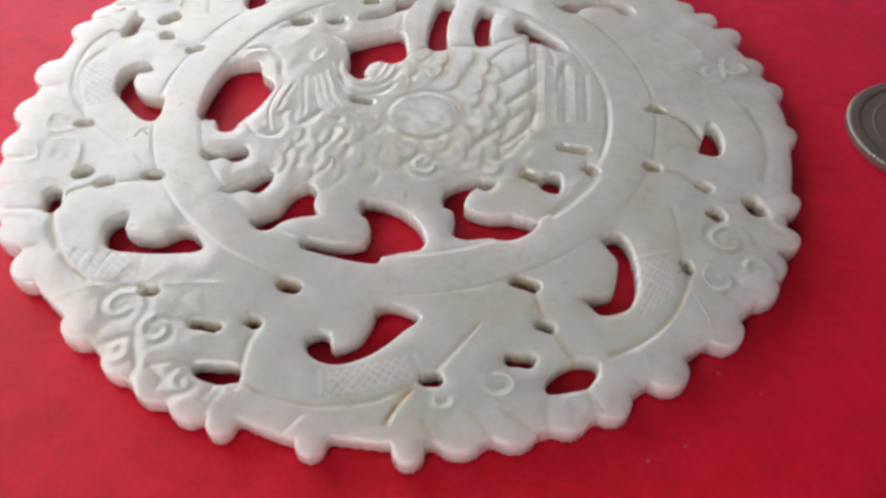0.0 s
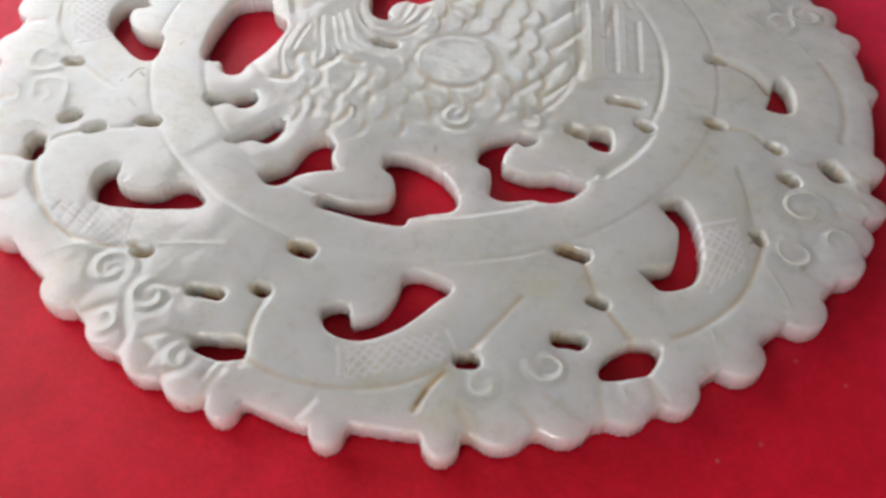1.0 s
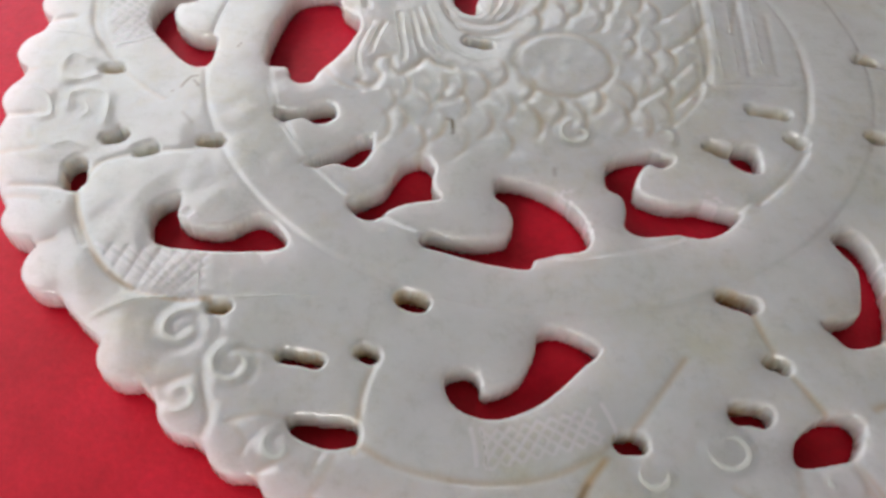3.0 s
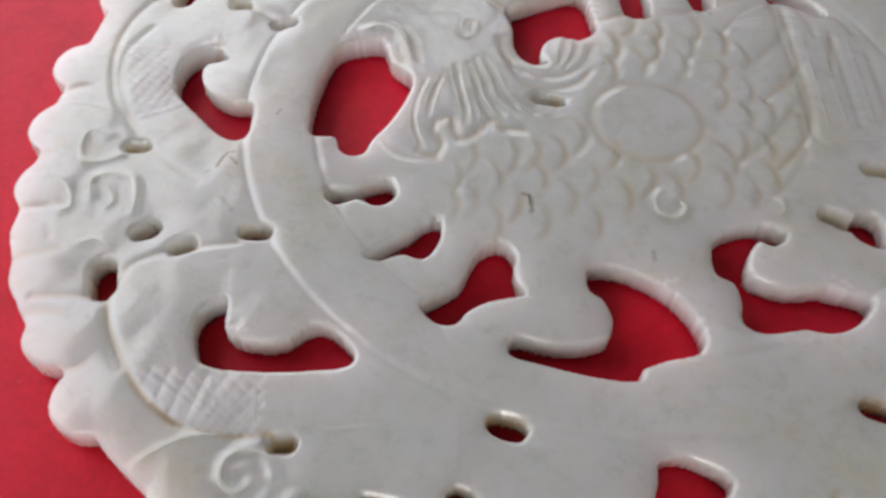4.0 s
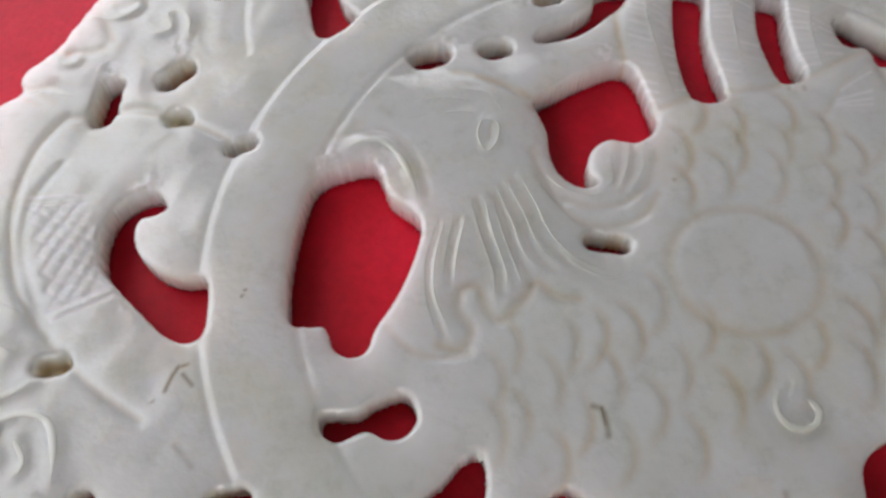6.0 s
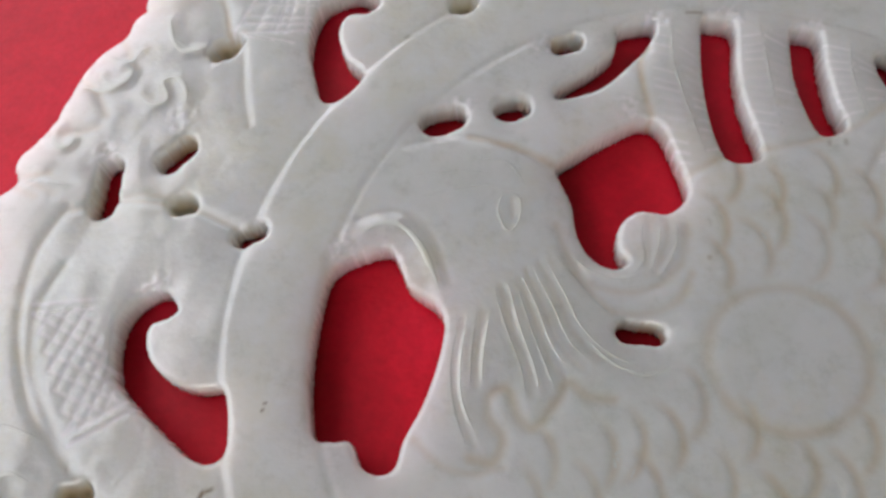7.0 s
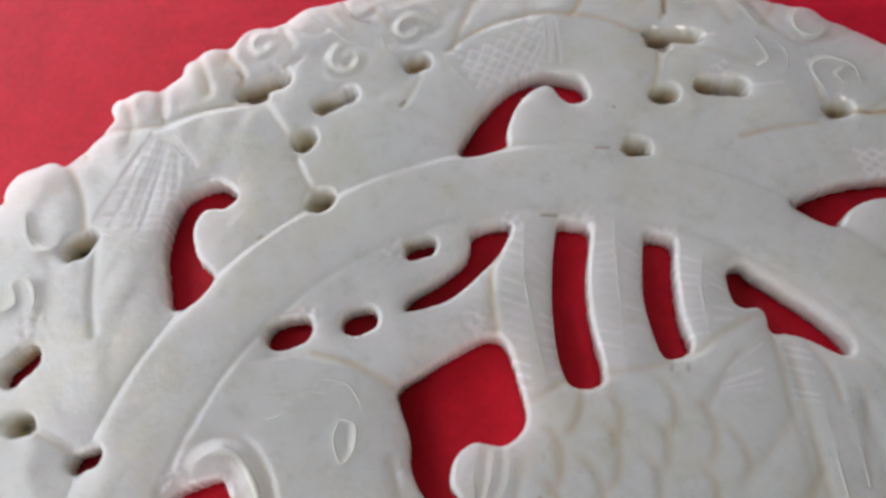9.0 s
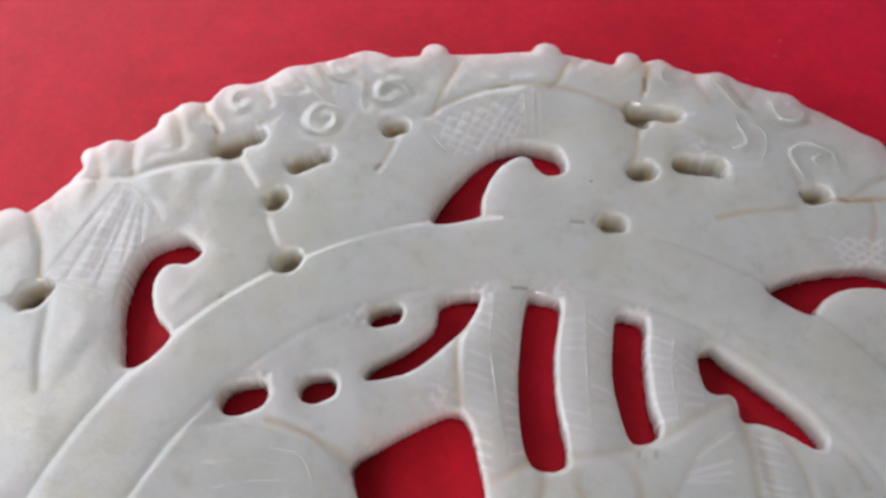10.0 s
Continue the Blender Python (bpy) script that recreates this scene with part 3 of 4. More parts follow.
def curl(z, cx, cy, r, turns, start):
    """A small volute: a raised spiral in a slightly sunk bed."""
    n = 26
    r *= 1.3
    pts = []
    for k in range(n + 1):
        t = k / n
        a = start + t * turns * 1.5 * math.pi
        q = r * (1 - 0.6 * t)
        pts.append((cx + q * math.cos(a), cy + q * math.sin(a)))
    s, d, _ = line_distance(pts, False, 1.6)
    z[s] -= 0.1 * np.exp(-(((d - 0.75) / 0.5) ** 2))
    RAISED.append(("volute", 0.55, 0.11, np.array(pts)))


def hatched(z, a, b, c, d):
    """Crossed fine cuts inside a four-cornered field."""
    a, b, c, d = (Vector(p) for p in (a, b, c, d))
    along = max(3, round(((b - a).length + (c - d).length) / 2 / 1.2))
    across = max(3, round(((d - a).length + (c - b).length) / 2 / 1.2))
    for way in (1, -1):
        for k in range(-across, along + across):
            u0, u1 = k / along, k / along + way * across / along * 0.8
            v0, v1 = 0.0, 1.0
            if u1 == u0:
                continue
            lo, hi = sorted(((0 - u0) / (u1 - u0), (1 - u0) / (u1 - u0)))
            v0, v1 = max(lo, 0.0), min(hi, 1.0)
            if v1 - v0 < 0.08:
                continue
            ends = []
            for v in (v0, v1):
                u = u0 + (u1 - u0) * v
                ends.append((a.lerp(b, u)).lerp(d.lerp(c, u), v))
            p, q = ends
            mid = (p + q) / 2 + Vector((random.uniform(-0.08, 0.08), random.uniform(-0.08, 0.08)))
            s, dist, _ = line_distance([p, mid, q], False, 0.6)
            z[s] -= random.uniform(0.04, 0.09) * np.exp(-((dist / 0.17) ** 2))
            frosted(s, dist, 0.17, random.uniform(0.5, 1.0))


def checked(z, a, b, c, d):
    """Fine cuts along both sides of a four-cornered field."""
    a, b, c, d = (Vector(p) for p in (a, b, c, d))
    for p0, p1, q0, q1 in ((a, d, b, c), (a, b, d, c)):
        count = round(max((p1 - p0).length, (q1 - q0).length) / 1.15)
        for k in range(count + 1):
            t = (k + random.uniform(-0.15, 0.15)) / count
            u = t + random.uniform(-0.4, 0.4) / count
            s, dist, _ = line_distance([p0.lerp(p1, t), q0.lerp(q1, u)], False, 0.6)
            z[s] -= random.uniform(0.04, 0.08) * np.exp(-((dist / 0.16) ** 2))
            frosted(s, dist, 0.17, random.uniform(0.5, 1.0))


def barbs(z, a, b, c, d, count):
    """Slanting cuts from the edge a-b to the edge d-c, like the barbs of a feather."""
    a, b, c, d = (Vector(p) for p in (a, b, c, d))
    for k in range(count):
        t = (k + 0.3 + random.uniform(-0.15, 0.15)) / count
        p, q = a.lerp(b, t), d.lerp(c, min(t + 0.75 / count, 1))
        s, dist, _ = line_distance([p, q], False, 0.7)
        z[s] -= random.uniform(0.02, 0.045) * np.exp(-((dist / 0.2) ** 2))
        frosted(s, dist, 0.17, random.uniform(0.1, 0.65))


SCALES = []


def scale_mark(z, x, y, size):
    """One overlapping scale: a low swelling that ends in a curved cut."""
    turn, open_ = random.uniform(-0.35, 0.15), random.uniform(0.9, 1.2)
    s = window(x, x, y, y, size * 2)
    dx, dy = GX[s] - x, GY[s] - y
    u, v = dx * math.cos(turn) + dy * math.sin(turn), -dx * math.sin(turn) + dy * math.cos(turn)
    q = np.hypot(u, v * 0.85)
    near = np.exp(-((np.arctan2(v, u) / open_) ** 4))
    SCALES.append((x, y, size, turn, open_))
    cut = np.where(q > size, np.exp(-(((q - size) / 0.55) ** 2)), np.exp(-(((q - size) / 0.28) ** 2)))
    z[s] += 0.08 * near * np.exp(-(((q - 0.75 * size) / 0.6) ** 2)) - 0.14 * near * cut
    STAIN_SHADE[s] = np.maximum(STAIN_SHADE[s], 0.38 * near * np.exp(-(((q - size - 0.1) / 0.32) ** 2)))


def carve(z):
    outer, inner = ellipse_field(RING["out_x"], RING["out_y"]), ellipse_field(RING["in_x"], RING["in_y"])
    # the ring stands a little proud of the field on both sides, behind a cut line
    z += 0.09 / (1 + np.exp(outer / 0.1)) - 0.08 / (1 + np.exp(inner / 0.13))
    z -= 0.1 * np.exp(-(((outer - 0.15) / 0.25) ** 2)) + 0.13 * np.exp(-(((inner + 0.1) / 0.28) ** 2))
    disc = (np.hypot((GX - 5.20) / 5.20, (GY - -0.50) / 5.00) - 1) * 5
    z += 0.06 * np.exp(-(((disc + 0.55) / 0.5) ** 2)) - 0.13 * np.exp(-(((disc - 0.1) / 0.55) ** 2))
    STAIN_SHADE[:] = np.maximum(STAIN_SHADE, 0.3 * np.exp(-(((disc - 0.1) / 0.45) ** 2)))
    for x, y in SCALES_LOW + SCALES_HIGH:
        scale_mark(z, x - 2.2, y, random.uniform(2.0, 2.4))
    carve_bird(z)
    carve_body(z)
    carve_border(z)
    # north
    line(z, 0.30, 0.22, 0.5, (0.9, 48.1), (3.3, 49.6), (7.1, 50.7), (10.9, 50.7), (14.9, 49.5), (18.4, 47.2))
    line(z, 0.35, 0.25, 0.5, (4.5, 54.4), (3.7, 52.9), (2.4, 50.6), (1.4, 48.3))
    line(z, 0.35, 0.25, 0.5, (14.8, 53.3), (13.6, 51.2), (12.7, 50.3))
    line(z, 0.35, 0.28, 0.7, (22.0, 51.7), (21.3, 49.5), (20.8, 48.3))
    line(z, 0.35, 0.28, 0.6, (-19.6, 51.3), (-18.2, 48.7), (-18.6, 47.6))
    line(z, 0.35, 0.22, 0.3, (-25.7, 47.6), (-25.6, 46.2), (-25.5, 44.3))
    line(z, 0.40, 0.25, 0.5, (-33.7, 40.9), (-32.5, 38.0), (-32.1, 34.2))
    line(z, 0.30, 0.22, 0.5, (19.6, 44.4), (19.1, 42.5), (18.2, 40.7))
    line(z, 0.30, 0.25, 0.2, (-16.0, 44.7), (-14.7, 41.8), (-13.8, 40.8))
    line(z, 0.30, 0.25, 0.2, (-13.7, 38.4), (-13.1, 36.5), (-12.5, 35.2))
    ridge("raised_thread", 0.22, 0.09, (-12.1, 54.9), (-9.7, 52.5), (-8.1, 50.6), (-6.2, 49.5))
    line(z, 0.28, 0.2, 0.0, (-14.0, 54.4), (-12.3, 52.5), (-10.2, 52.4))
    ridge("raised_thread", 0.24, 0.10, (-5.0, 51.4), (-4.8, 49.2), (-3.7, 47.9), (-2.6, 47.3))
    line(z, 0.28, 0.2, 0.3, (-3.9, 42.6), (-2.7, 44.4), (-2.1, 45.8))
    line(z, 0.28, 0.18, 0.5, (24.2, 34.5), (27.1, 34.8), (30.8, 34.8))
    line(z, 0.28, 0.18, 0.3, (31.8, 38.6), (32.0, 37.3), (32.5, 36.3))
    line(z, 0.30, 0.2, 0.8, (33.7, 35.7), (35.4, 35.0), (38.6, 34.8))
    line(z, 0.30, 0.2, 0.3, (35.5, 35.2), (37.9, 36.4), (39.5, 37.1))
    line(z, 0.28, 0.18, 0.4, (37.4, 34.5), (36.8, 32.3), (35.6, 30.2))
    line(z, 0.35, 0.3, 0.2, (-33.6, 44.0), (-29.7, 44.4), (-25.7, 44.3), (-22.3, 45.2), (-18.3, 45.5), (-16.3, 44.9))
    ridge("raised_thread", 0.22, 0.08, (26.1, 39.9), (28.0, 39.6), (29.6, 40.0), (30.6, 42.4), (29.8, 44.1))
    ridge("raised_thread", 0.22, 0.08, (27.4, 49.8), (27.5, 48.1), (28.7, 47.6), (29.6, 48.9))
    line(z, 0.30, 0.18, 0.2, (22.1, 45.0), (25.9, 43.0), (27.5, 41.4))
    line(z, 0.28, 0.2, 0.2, (29.0, 48.6), (30.6, 45.0), (32.6, 43.2), (35.3, 43.5))
    line(z, 0.28, 0.2, 0.2, (-14.9, 48.5), (-12.8, 49.6))
    curl(z, -2.3, 51.1, 1.3, 1.2, 0)
    curl(z, -8.4, 48.7, 1.3, 1.2, 2)
    curl(z, -6.4, 54.8, 1.2, 1.0, 1)
    curl(z, -16.0, 51.7, 1.1, 1.0, 1)
    curl(z, 24.0, 50.0, 1.2, 1.1, 0)
    curl(z, 33.7, 45.0, 1.4, 1.2, 2)
    ridge("scroll", 0.45, 0.15, (27.7, 49.4), (28.5, 46.9), (29.3, 45.7))
    ridge("scroll", 0.45, 0.15, (28.4, 44.6), (28.8, 42.0), (27.5, 41.4))
    ridge("scroll", 0.45, 0.15, (32.7, 37.0), (32.1, 40.1), (33.5, 41.2), (35.6, 40.0), (35.6, 38.3))
    ridge("scroll", 0.45, 0.15, (34.3, 38.3), (33.9, 39.3), (34.7, 39.8))
    hatched(z, (1.6, 47.5), (9.9, 49.7), (9.5, 44.9), (3.0, 43.1))
    checked(z, (-26.5, 43.5), (-24.1, 41.8), (-24.5, 33.4), (-31.3, 34.5))
    ridge("raised_thread", 0.18, 0.06, (11.0, 50.0), (10.3, 45.0))
    ridge("raised_thread", 0.18, 0.06, (10.2, 50.1), (9.5, 45.1))
    ridge("raised_thread", 0.18, 0.06, (-25.4, 43.4), (-23.1, 39.6))
    ridge("raised_thread", 0.18, 0.06, (-31.1, 34.4), (-26.8, 32.5))
    ridge("raised_thread", 0.18, 0.06, (0.7, 46.8), (2.7, 43.2))
    hatched(z, (32.8, 31.6), (36.8, 30.9), (36.4, 29.0), (33.0, 29.3))


def carve_bird(z):
    # plumes
    ridge("quill", 0.21, 0.07, (4.9, 29.3), (4.0, 25.4), (3.9, 20.8), (4.2, 15.3))
    ridge("quill", 0.21, 0.07, (11.8, 28.0), (11.3, 24.7), (10.7, 20.1), (10.3, 15.9))
    ridge("quill", 0.21, 0.07, (18.2, 24.4), (17.3, 21.7), (17.0, 18.6), (17.1, 17.3))
    barbs(z, (2.9, 28.5), (0.8, 15.6), (2.8, 15.4), (4.4, 28.3), 14)
    barbs(z, (10.0, 26.7), (8.2, 16.1), (9.8, 16.0), (11.7, 27.3), 13)
    barbs(z, (11.9, 27.3), (10.1, 16.3), (11.8, 16.6), (13.3, 26.4), 13)
    barbs(z, (16.2, 25.4), (15.2, 17.1), (17.0, 17.8), (18.1, 24.7), 11)
    barbs(z, (18.3, 23.9), (17.5, 18.1), (18.9, 18.6), (19.6, 22.9), 6)
    barbs(z, (4.9, 28.3), (4.3, 15.7), (5.4, 16.4), (6.3, 27.1), 13)
    line(z, 0.4, 0.32, 0.3, (1.9, 14.3), (5.3, 15.5), (8.6, 15.8), (12.3, 15.9), (15.0, 16.3), (18.1, 17.7), (21.3, 18.9))
    line(z, 0.35, 0.3, 0.5, (1.0, 20.2), (1.1, 23.8), (1.5, 25.7), (2.4, 26.8))
    line(z, 0.3, 0.22, 0.3, (21.4, 16.7), (21.4, 14.8), (21.1, 11.6))
    line(z, 0.3, 0.22, 0.2, (18.6, 15.9), (16.7, 14.0), (15.3, 12.2))
    line(z, 0.3, 0.22, 0.2, (23.9, 15.8), (24.7, 13.7), (24.8, 11.3))
    barbs(z, (22.1, 16.0), (21.5, 11.6), (23.2, 11.4), (23.7, 15.6), 8)
    barbs(z, (17.8, 15.2), (16.0, 12.5), (19.1, 12.2), (21.0, 17.8), 8)
    line(z, 0.35, 0.25, 0.1, (26.7, 14.7), (28.1, 14.1), (28.9, 11.7))
    # head, beak and eye
    line(z, 0.4, 0.3, 0.5, (-13.3, 20.7), (-10.4, 19.4), (-8.4, 18.0), (-7.5, 17.2))
    line(z, 0.28, 0.16, 0.0, (-18.4, 20.7), (-13.4, 21.0), (-9.7, 19.0), (-7.7, 16.5))
    ridge("crest_line", 0.2, 0.04, (-12.8, 18.5), (-10.7, 17.7), (-9.8, 15.5))
    ridge("crest_line", 0.18, 0.025, (-17.9, 17.9), (-14.2, 17.7), (-12.1, 17.1))
    ridge("crest_line", 0.18, 0.025, (-18.0, 15.9), (-13.7, 16.2), (-12.1, 15.9))
    mark(0.4, 0.12, (-19.6, 17.1), (-18.8, 16.5))
    ridge("eyelid", 0.24, 0.12, (-11.6, 15.2), (-12.2, 13.6), (-11.7, 11.9), (-10.7, 12.9), (-10.5, 14.6), (-11.6, 15.2))
    line(z, 0.2, 0.12, 0.2, (-11.0, 14.6), (-11.2, 13.0))
    ridge("beak", 0.5, 0.3, (-22.3, 13.6), (-20.9, 14.1), (-19.4, 13.6), (-18.2, 11.6), (-17.5, 9.0), (-17.2, 6.6))
    line(z, 0.34, 0.26, 0.1, (-22.6, 14.9), (-20.6, 15.2), (-18.6, 14.4), (-17.2, 12.0), (-16.6, 8.6))
    # feathers of the neck, and the curl behind it
    for pts in NECK:
        ridge("strand", 0.2, 0.08, *pts)
    for pts in NECK_CUTS:
        line(z, 0.3, 0.2, 0.12, *pts)
    line(z, 0.5, 0.36, 0.35, (-16.9, -4.0), (-15.5, -4.5), (-14.6, -3.1), (-15.3, -1.5), (-14.9, 0.0), (-13.7, 0.1), (-13.3, -1.8), (-12.4, -2.6), (-10.6, -1.1), (-9.6, 0.0), (-8.5, -1.1), (-6.9, -1.6))
    line(z, 0.34, 0.24, 0.2, (-20.4, -2.2), (-18.9, -4.2), (-16.9, -5.0), (-14.9, -4.9))
    line(z, 0.4, 0.32, 0.2, (-8.1, 11.8), (-7.8, 9.4), (-6.7, 7.0), (-4.4, 5.9), (-2.1, 6.0), (0.1, 7.5), (1.3, 10.2))
    line(z, 0.4, 0.28, 0.25, (-7.5, 7.9), (-6.1, 5.1), (-4.7, 4.3), (-2.6, 4.1), (-0.7, 4.9), (0.6, 6.6))


# raised strands and the cuts between them, from the cheek down
NECK = [
    [(-11.4, 8.5), (-10.7, 5.5), (-10.2, 2.6), (-9.1, 0.5)],
    [(-10.5, 8.7), (-9.6, 5.6), (-9.0, 2.9), (-7.8, 1.1)],
    [(-9.5, 9.5), (-8.6, 6.3), (-8.0, 3.9), (-6.6, 1.7), (-4.6, 0.3)],
    [(-8.8, 9.7), (-7.6, 7.3), (-6.6, 5.4), (-5.6, 4.2)],
    [(-12.4, 7.8), (-12.2, 4.6), (-11.7, 1.4), (-11.7, -0.2)],
    [(-13.5, 7.4), (-13.1, 4.4), (-12.6, 1.3), (-12.7, -0.8)],
    [(-11.8, 7.4), (-11.4, 4.1), (-10.9, 1.3), (-10.6, -0.4)],
    [(-14.9, 6.1), (-15.7, 3.4), (-16.2, 0.7)],
    [(-14.1, 5.7), (-15.0, 2.8), (-15.4, 0.7)],
    [(-16.3, 5.5), (-17.3, 2.5), (-17.5, -0.7), (-16.9, -3.8)],
    [(-15.6, 5.9), (-16.6, 2.7), (-16.9, -0.2), (-16.2, -2.9)],
    [(-7.7, 2.7), (-6.5, 1.0), (-4.4, -0.3), (-2.5, 0.2)],
    [(-7.6, 9.4), (-6.4, 7.8), (-4.5, 6.9), (-3.4, 6.9)],
    [(-1.7, 11.7), (-2.3, 9.9), (-2.5, 8.1), (-3.6, 7.1)],
    [(-0.6, 11.6), (-1.2, 9.2), (-2.3, 7.2)],
    [(0.5, 11.2), (0.0, 8.9), (-1.5, 6.9)],
    [(-3.1, 11.4), (-3.5, 10.2), (-3.3, 8.6)],
]
NECK_CUTS = [[((a[0] + b[0]) / 2, (a[1] + b[1]) / 2) for a, b in zip(NECK[i], NECK[j])] for i, j in ((0, 1), (1, 2), (4, 5), (0, 6), (7, 8), (9, 10), (13, 14), (14, 15))]


def carve_body(z):
    line(z, 0.38, 0.34, 0.3, (22.4, 15.9), (22.0, 8.4), (21.4, 1.2), (20.7, -1.8), (18.8, -4.5), (16.5, -6.8))
    line(z, 0.4, 0.3, 0.4, (22.0, 6.9), (19.5, 3.9), (17.3, 2.1))
    line(z, 0.4, 0.25, 0.2, (21.5, 11.3), (18.2, 8.0), (16.3, 6.8))
    line(z, 0.4, 0.25, 0.2, (26.4, 10.9), (24.8, 5.4))
    line(z, 0.4, 0.25, 0.2, (12.8, -6.2), (15.9, -3.7), (19.7, 0.7))
    line(z, 0.3, 0.2, 0.2, (20.0, 0.1), (19.3, -5.0), (16.5, -9.0), (14.0, -11.0))
    line(z, 0.3, 0.22, 0.1, (21.3, 11.8), (21.1, 4.4), (20.7, -3.5))
    ridge("raised_thread", 0.21, 0.07, (23.4, 11.2), (22.4, -2.4))
    ridge("raised_thread", 0.21, 0.07, (25.2, 12.0), (24.2, -1.8))
    line(z, 0.3, 0.22, 0.1, (26.6, 12.0), (25.5, -1.7))
    ridge("raised_thread", 0.21, 0.07, (28.0, 11.4), (26.9, -1.7))
    line(z, 0.3, 0.22, 0.1, (29.4, 8.4), (28.5, -1.6))
    ridge("raised_thread", 0.24, 0.08, (19.6, -3.8), (24.6, -3.4), (29.8, -3.7))
    line(z, 0.3, 0.25, 0.2, (31.8, 2.5), (31.3, -3.1), (29.8, -8.9))
    line(z, 0.35, 0.28, 0.2, (22.1, -20.2), (25.9, -16.3), (28.1, -13.4))
    line(z, 0.35, 0.28, 0.2, (22.3, -19.9), (25.9, -16.9), (28.5, -13.4))
    curl(z, 5.8, -11.1, 1.4, 1.2, 2)
    curl(z, 14.4, -11.2, 1.4, 1.0, 3)


def carve_border(z):
    # west
    ridge("scroll", 0.5, 0.2, (-46.1, -1.4), (-47.8, -0.7), (-48.4, -2.5), (-47.7, -4.5), (-45.7, -4.5), (-44.1, -3.6))
    ridge("scroll", 0.5, 0.2, (-46.1, -8.8), (-46.4, -6.7), (-44.8, -6.0), (-42.8, -6.7), (-42.1, -8.7), (-42.0, -10.7))
    ridge("scroll", 0.4, 0.16, (-44.5, -10.2), (-44.0, -9.2), (-44.8, -7.7))
    ridge("scroll", 0.45, 0.18, (-50.6, -6.4), (-49.3, -6.8), (-48.2, -7.9), (-47.6, -9.9), (-48.4, -10.5))
    ridge("scroll", 0.4, 0.14, (-45.9, -14.1), (-44.6, -13.6), (-43.1, -14.3))
    ridge("scroll", 0.45, 0.18, (-39.7, 29.4), (-38.7, 28.2), (-37.4, 28.6), (-37.8, 30.4), (-36.6, 30.6), (-35.8, 29.1), (-35.9, 27.6))
    ridge("scroll", 0.4, 0.16, (-44.6, 30.9), (-42.3, 30.3), (-40.7, 31.0))
    ridge("scroll", 0.45, 0.18, (-37.2, 36.8), (-36.9, 34.6), (-35.9, 33.3), (-33.6, 33.3))
    ridge("scroll", 0.4, 0.14, (-42.6, 34.0), (-40.8, 33.0), (-39.5, 34.2))
    ridge("raised_thread", 0.24, 0.10, (-51.1, 3.0), (-48.3, 2.7), (-45.6, 1.4))
    line(z, 0.3, 0.22, 0.0, (-48.7, 22.6), (-46.7, 22.7), (-44.8, 21.6))
    line(z, 0.3, 0.22, 0.0, (-50.4, 12.9), (-48.1, 11.5))
    line(z, 0.32, 0.28, 0.2, (-45.1, 19.5), (-47.3, 15.9), (-48.0, 11.2), (-47.2, 5.3), (-45.2, 1.2), (-42.7, -2.0), (-39.8, -4.9), (-36.8, -7.2))
    line(z, 0.32, 0.28, 0.2, (-44.7, 19.2), (-39.4, 19.8), (-35.6, 18.2), (-31.5, 15.4))
    line(z, 0.32, 0.28, 0.3, (-41.8, -17.8), (-40.7, -16.1), (-37.4, -14.8), (-32.2, -14.1))
    line(z, 0.35, 0.3, 0.3, (-48.4, -19.3), (-45.1, -19.4), (-43.1, -19.7), (-42.1, -20.1), (-41.6, -22.7), (-39.9, -26.1))
    hatched(z, (-46.9, 10.8), (-42.9, 10.8), (-40.0, 2.7), (-43.7, 1.1))
    ridge("raised_thread", 0.18, 0.06, (-46.9, 10.8), (-42.9, 10.8))
    ridge("raised_thread", 0.18, 0.06, (-43.7, 1.1), (-39.9, 2.7))
    line(z, 0.3, 0.22, 0.1, (-31.0, 32.5), (-31.1, 28.4), (-30.7, 24.9))
    ridge("raised_thread", 0.24, 0.08, (-36.9, 34.8), (-34.9, 33.2), (-33.4, 33.6))
    line(z, 0.28, 0.22, 0.3, (-41.1, 19.6), (-38.8, 19.0), (-36.8, 18.4))
    line(z, 0.28, 0.22, 0.3, (-35.1, 17.7), (-33.5, 16.7), (-32.0, 15.7))
    ridge("raised_thread", 0.24, 0.09, (-48.5, 22.5), (-44.8, 21.5))
    line(z, 0.35, 0.25, 0.1, (-44.9, 14.5), (-46.6, 11.5), (-46.8, 7.2), (-45.7, 3.7), (-43.6, -0.5))
    curl(z, -41.4, 32.0, 1.2, 1.0, 3)
    curl(z, -45.6, 26.1, 1.0, 0.9, 2)
    line(z, 0.3, 0.22, 0.2, (-52.0, -9.9), (-49.9, -9.8))
    line(z, 0.3, 0.2, 0.2, (-49.1, -12.0), (-48.6, -13.3))
    # south
    line(z, 0.36, 0.3, 0.6, (-42.6, -19.3), (-40.8, -23.7), (-37.7, -28.5), (-34.3, -30.9), (-30.5, -31.8), (-27.7, -31.7))
    ridge("raised_thread", 0.24, 0.10, (-37.0, -33.7), (-34.0, -32.0), (-30.3, -31.5))
    ridge("raised_thread", 0.22, 0.09, (-25.9, -31.7), (-21.9, -31.4), (-18.6, -31.4))
    line(z, 0.36, 0.3, 0.4, (-14.1, -44.7), (-10.7, -46.6), (-5.3, -47.7), (0.0, -47.3), (3.6, -45.8), (5.1, -44.7))
    line(z, 0.36, 0.28, 0.5, (12.3, -37.0), (9.6, -40.5), (7.2, -43.4))
    line(z, 0.4, 0.3, 0.9, (4.8, -45.7), (3.2, -47.8), (2.2, -49.7))
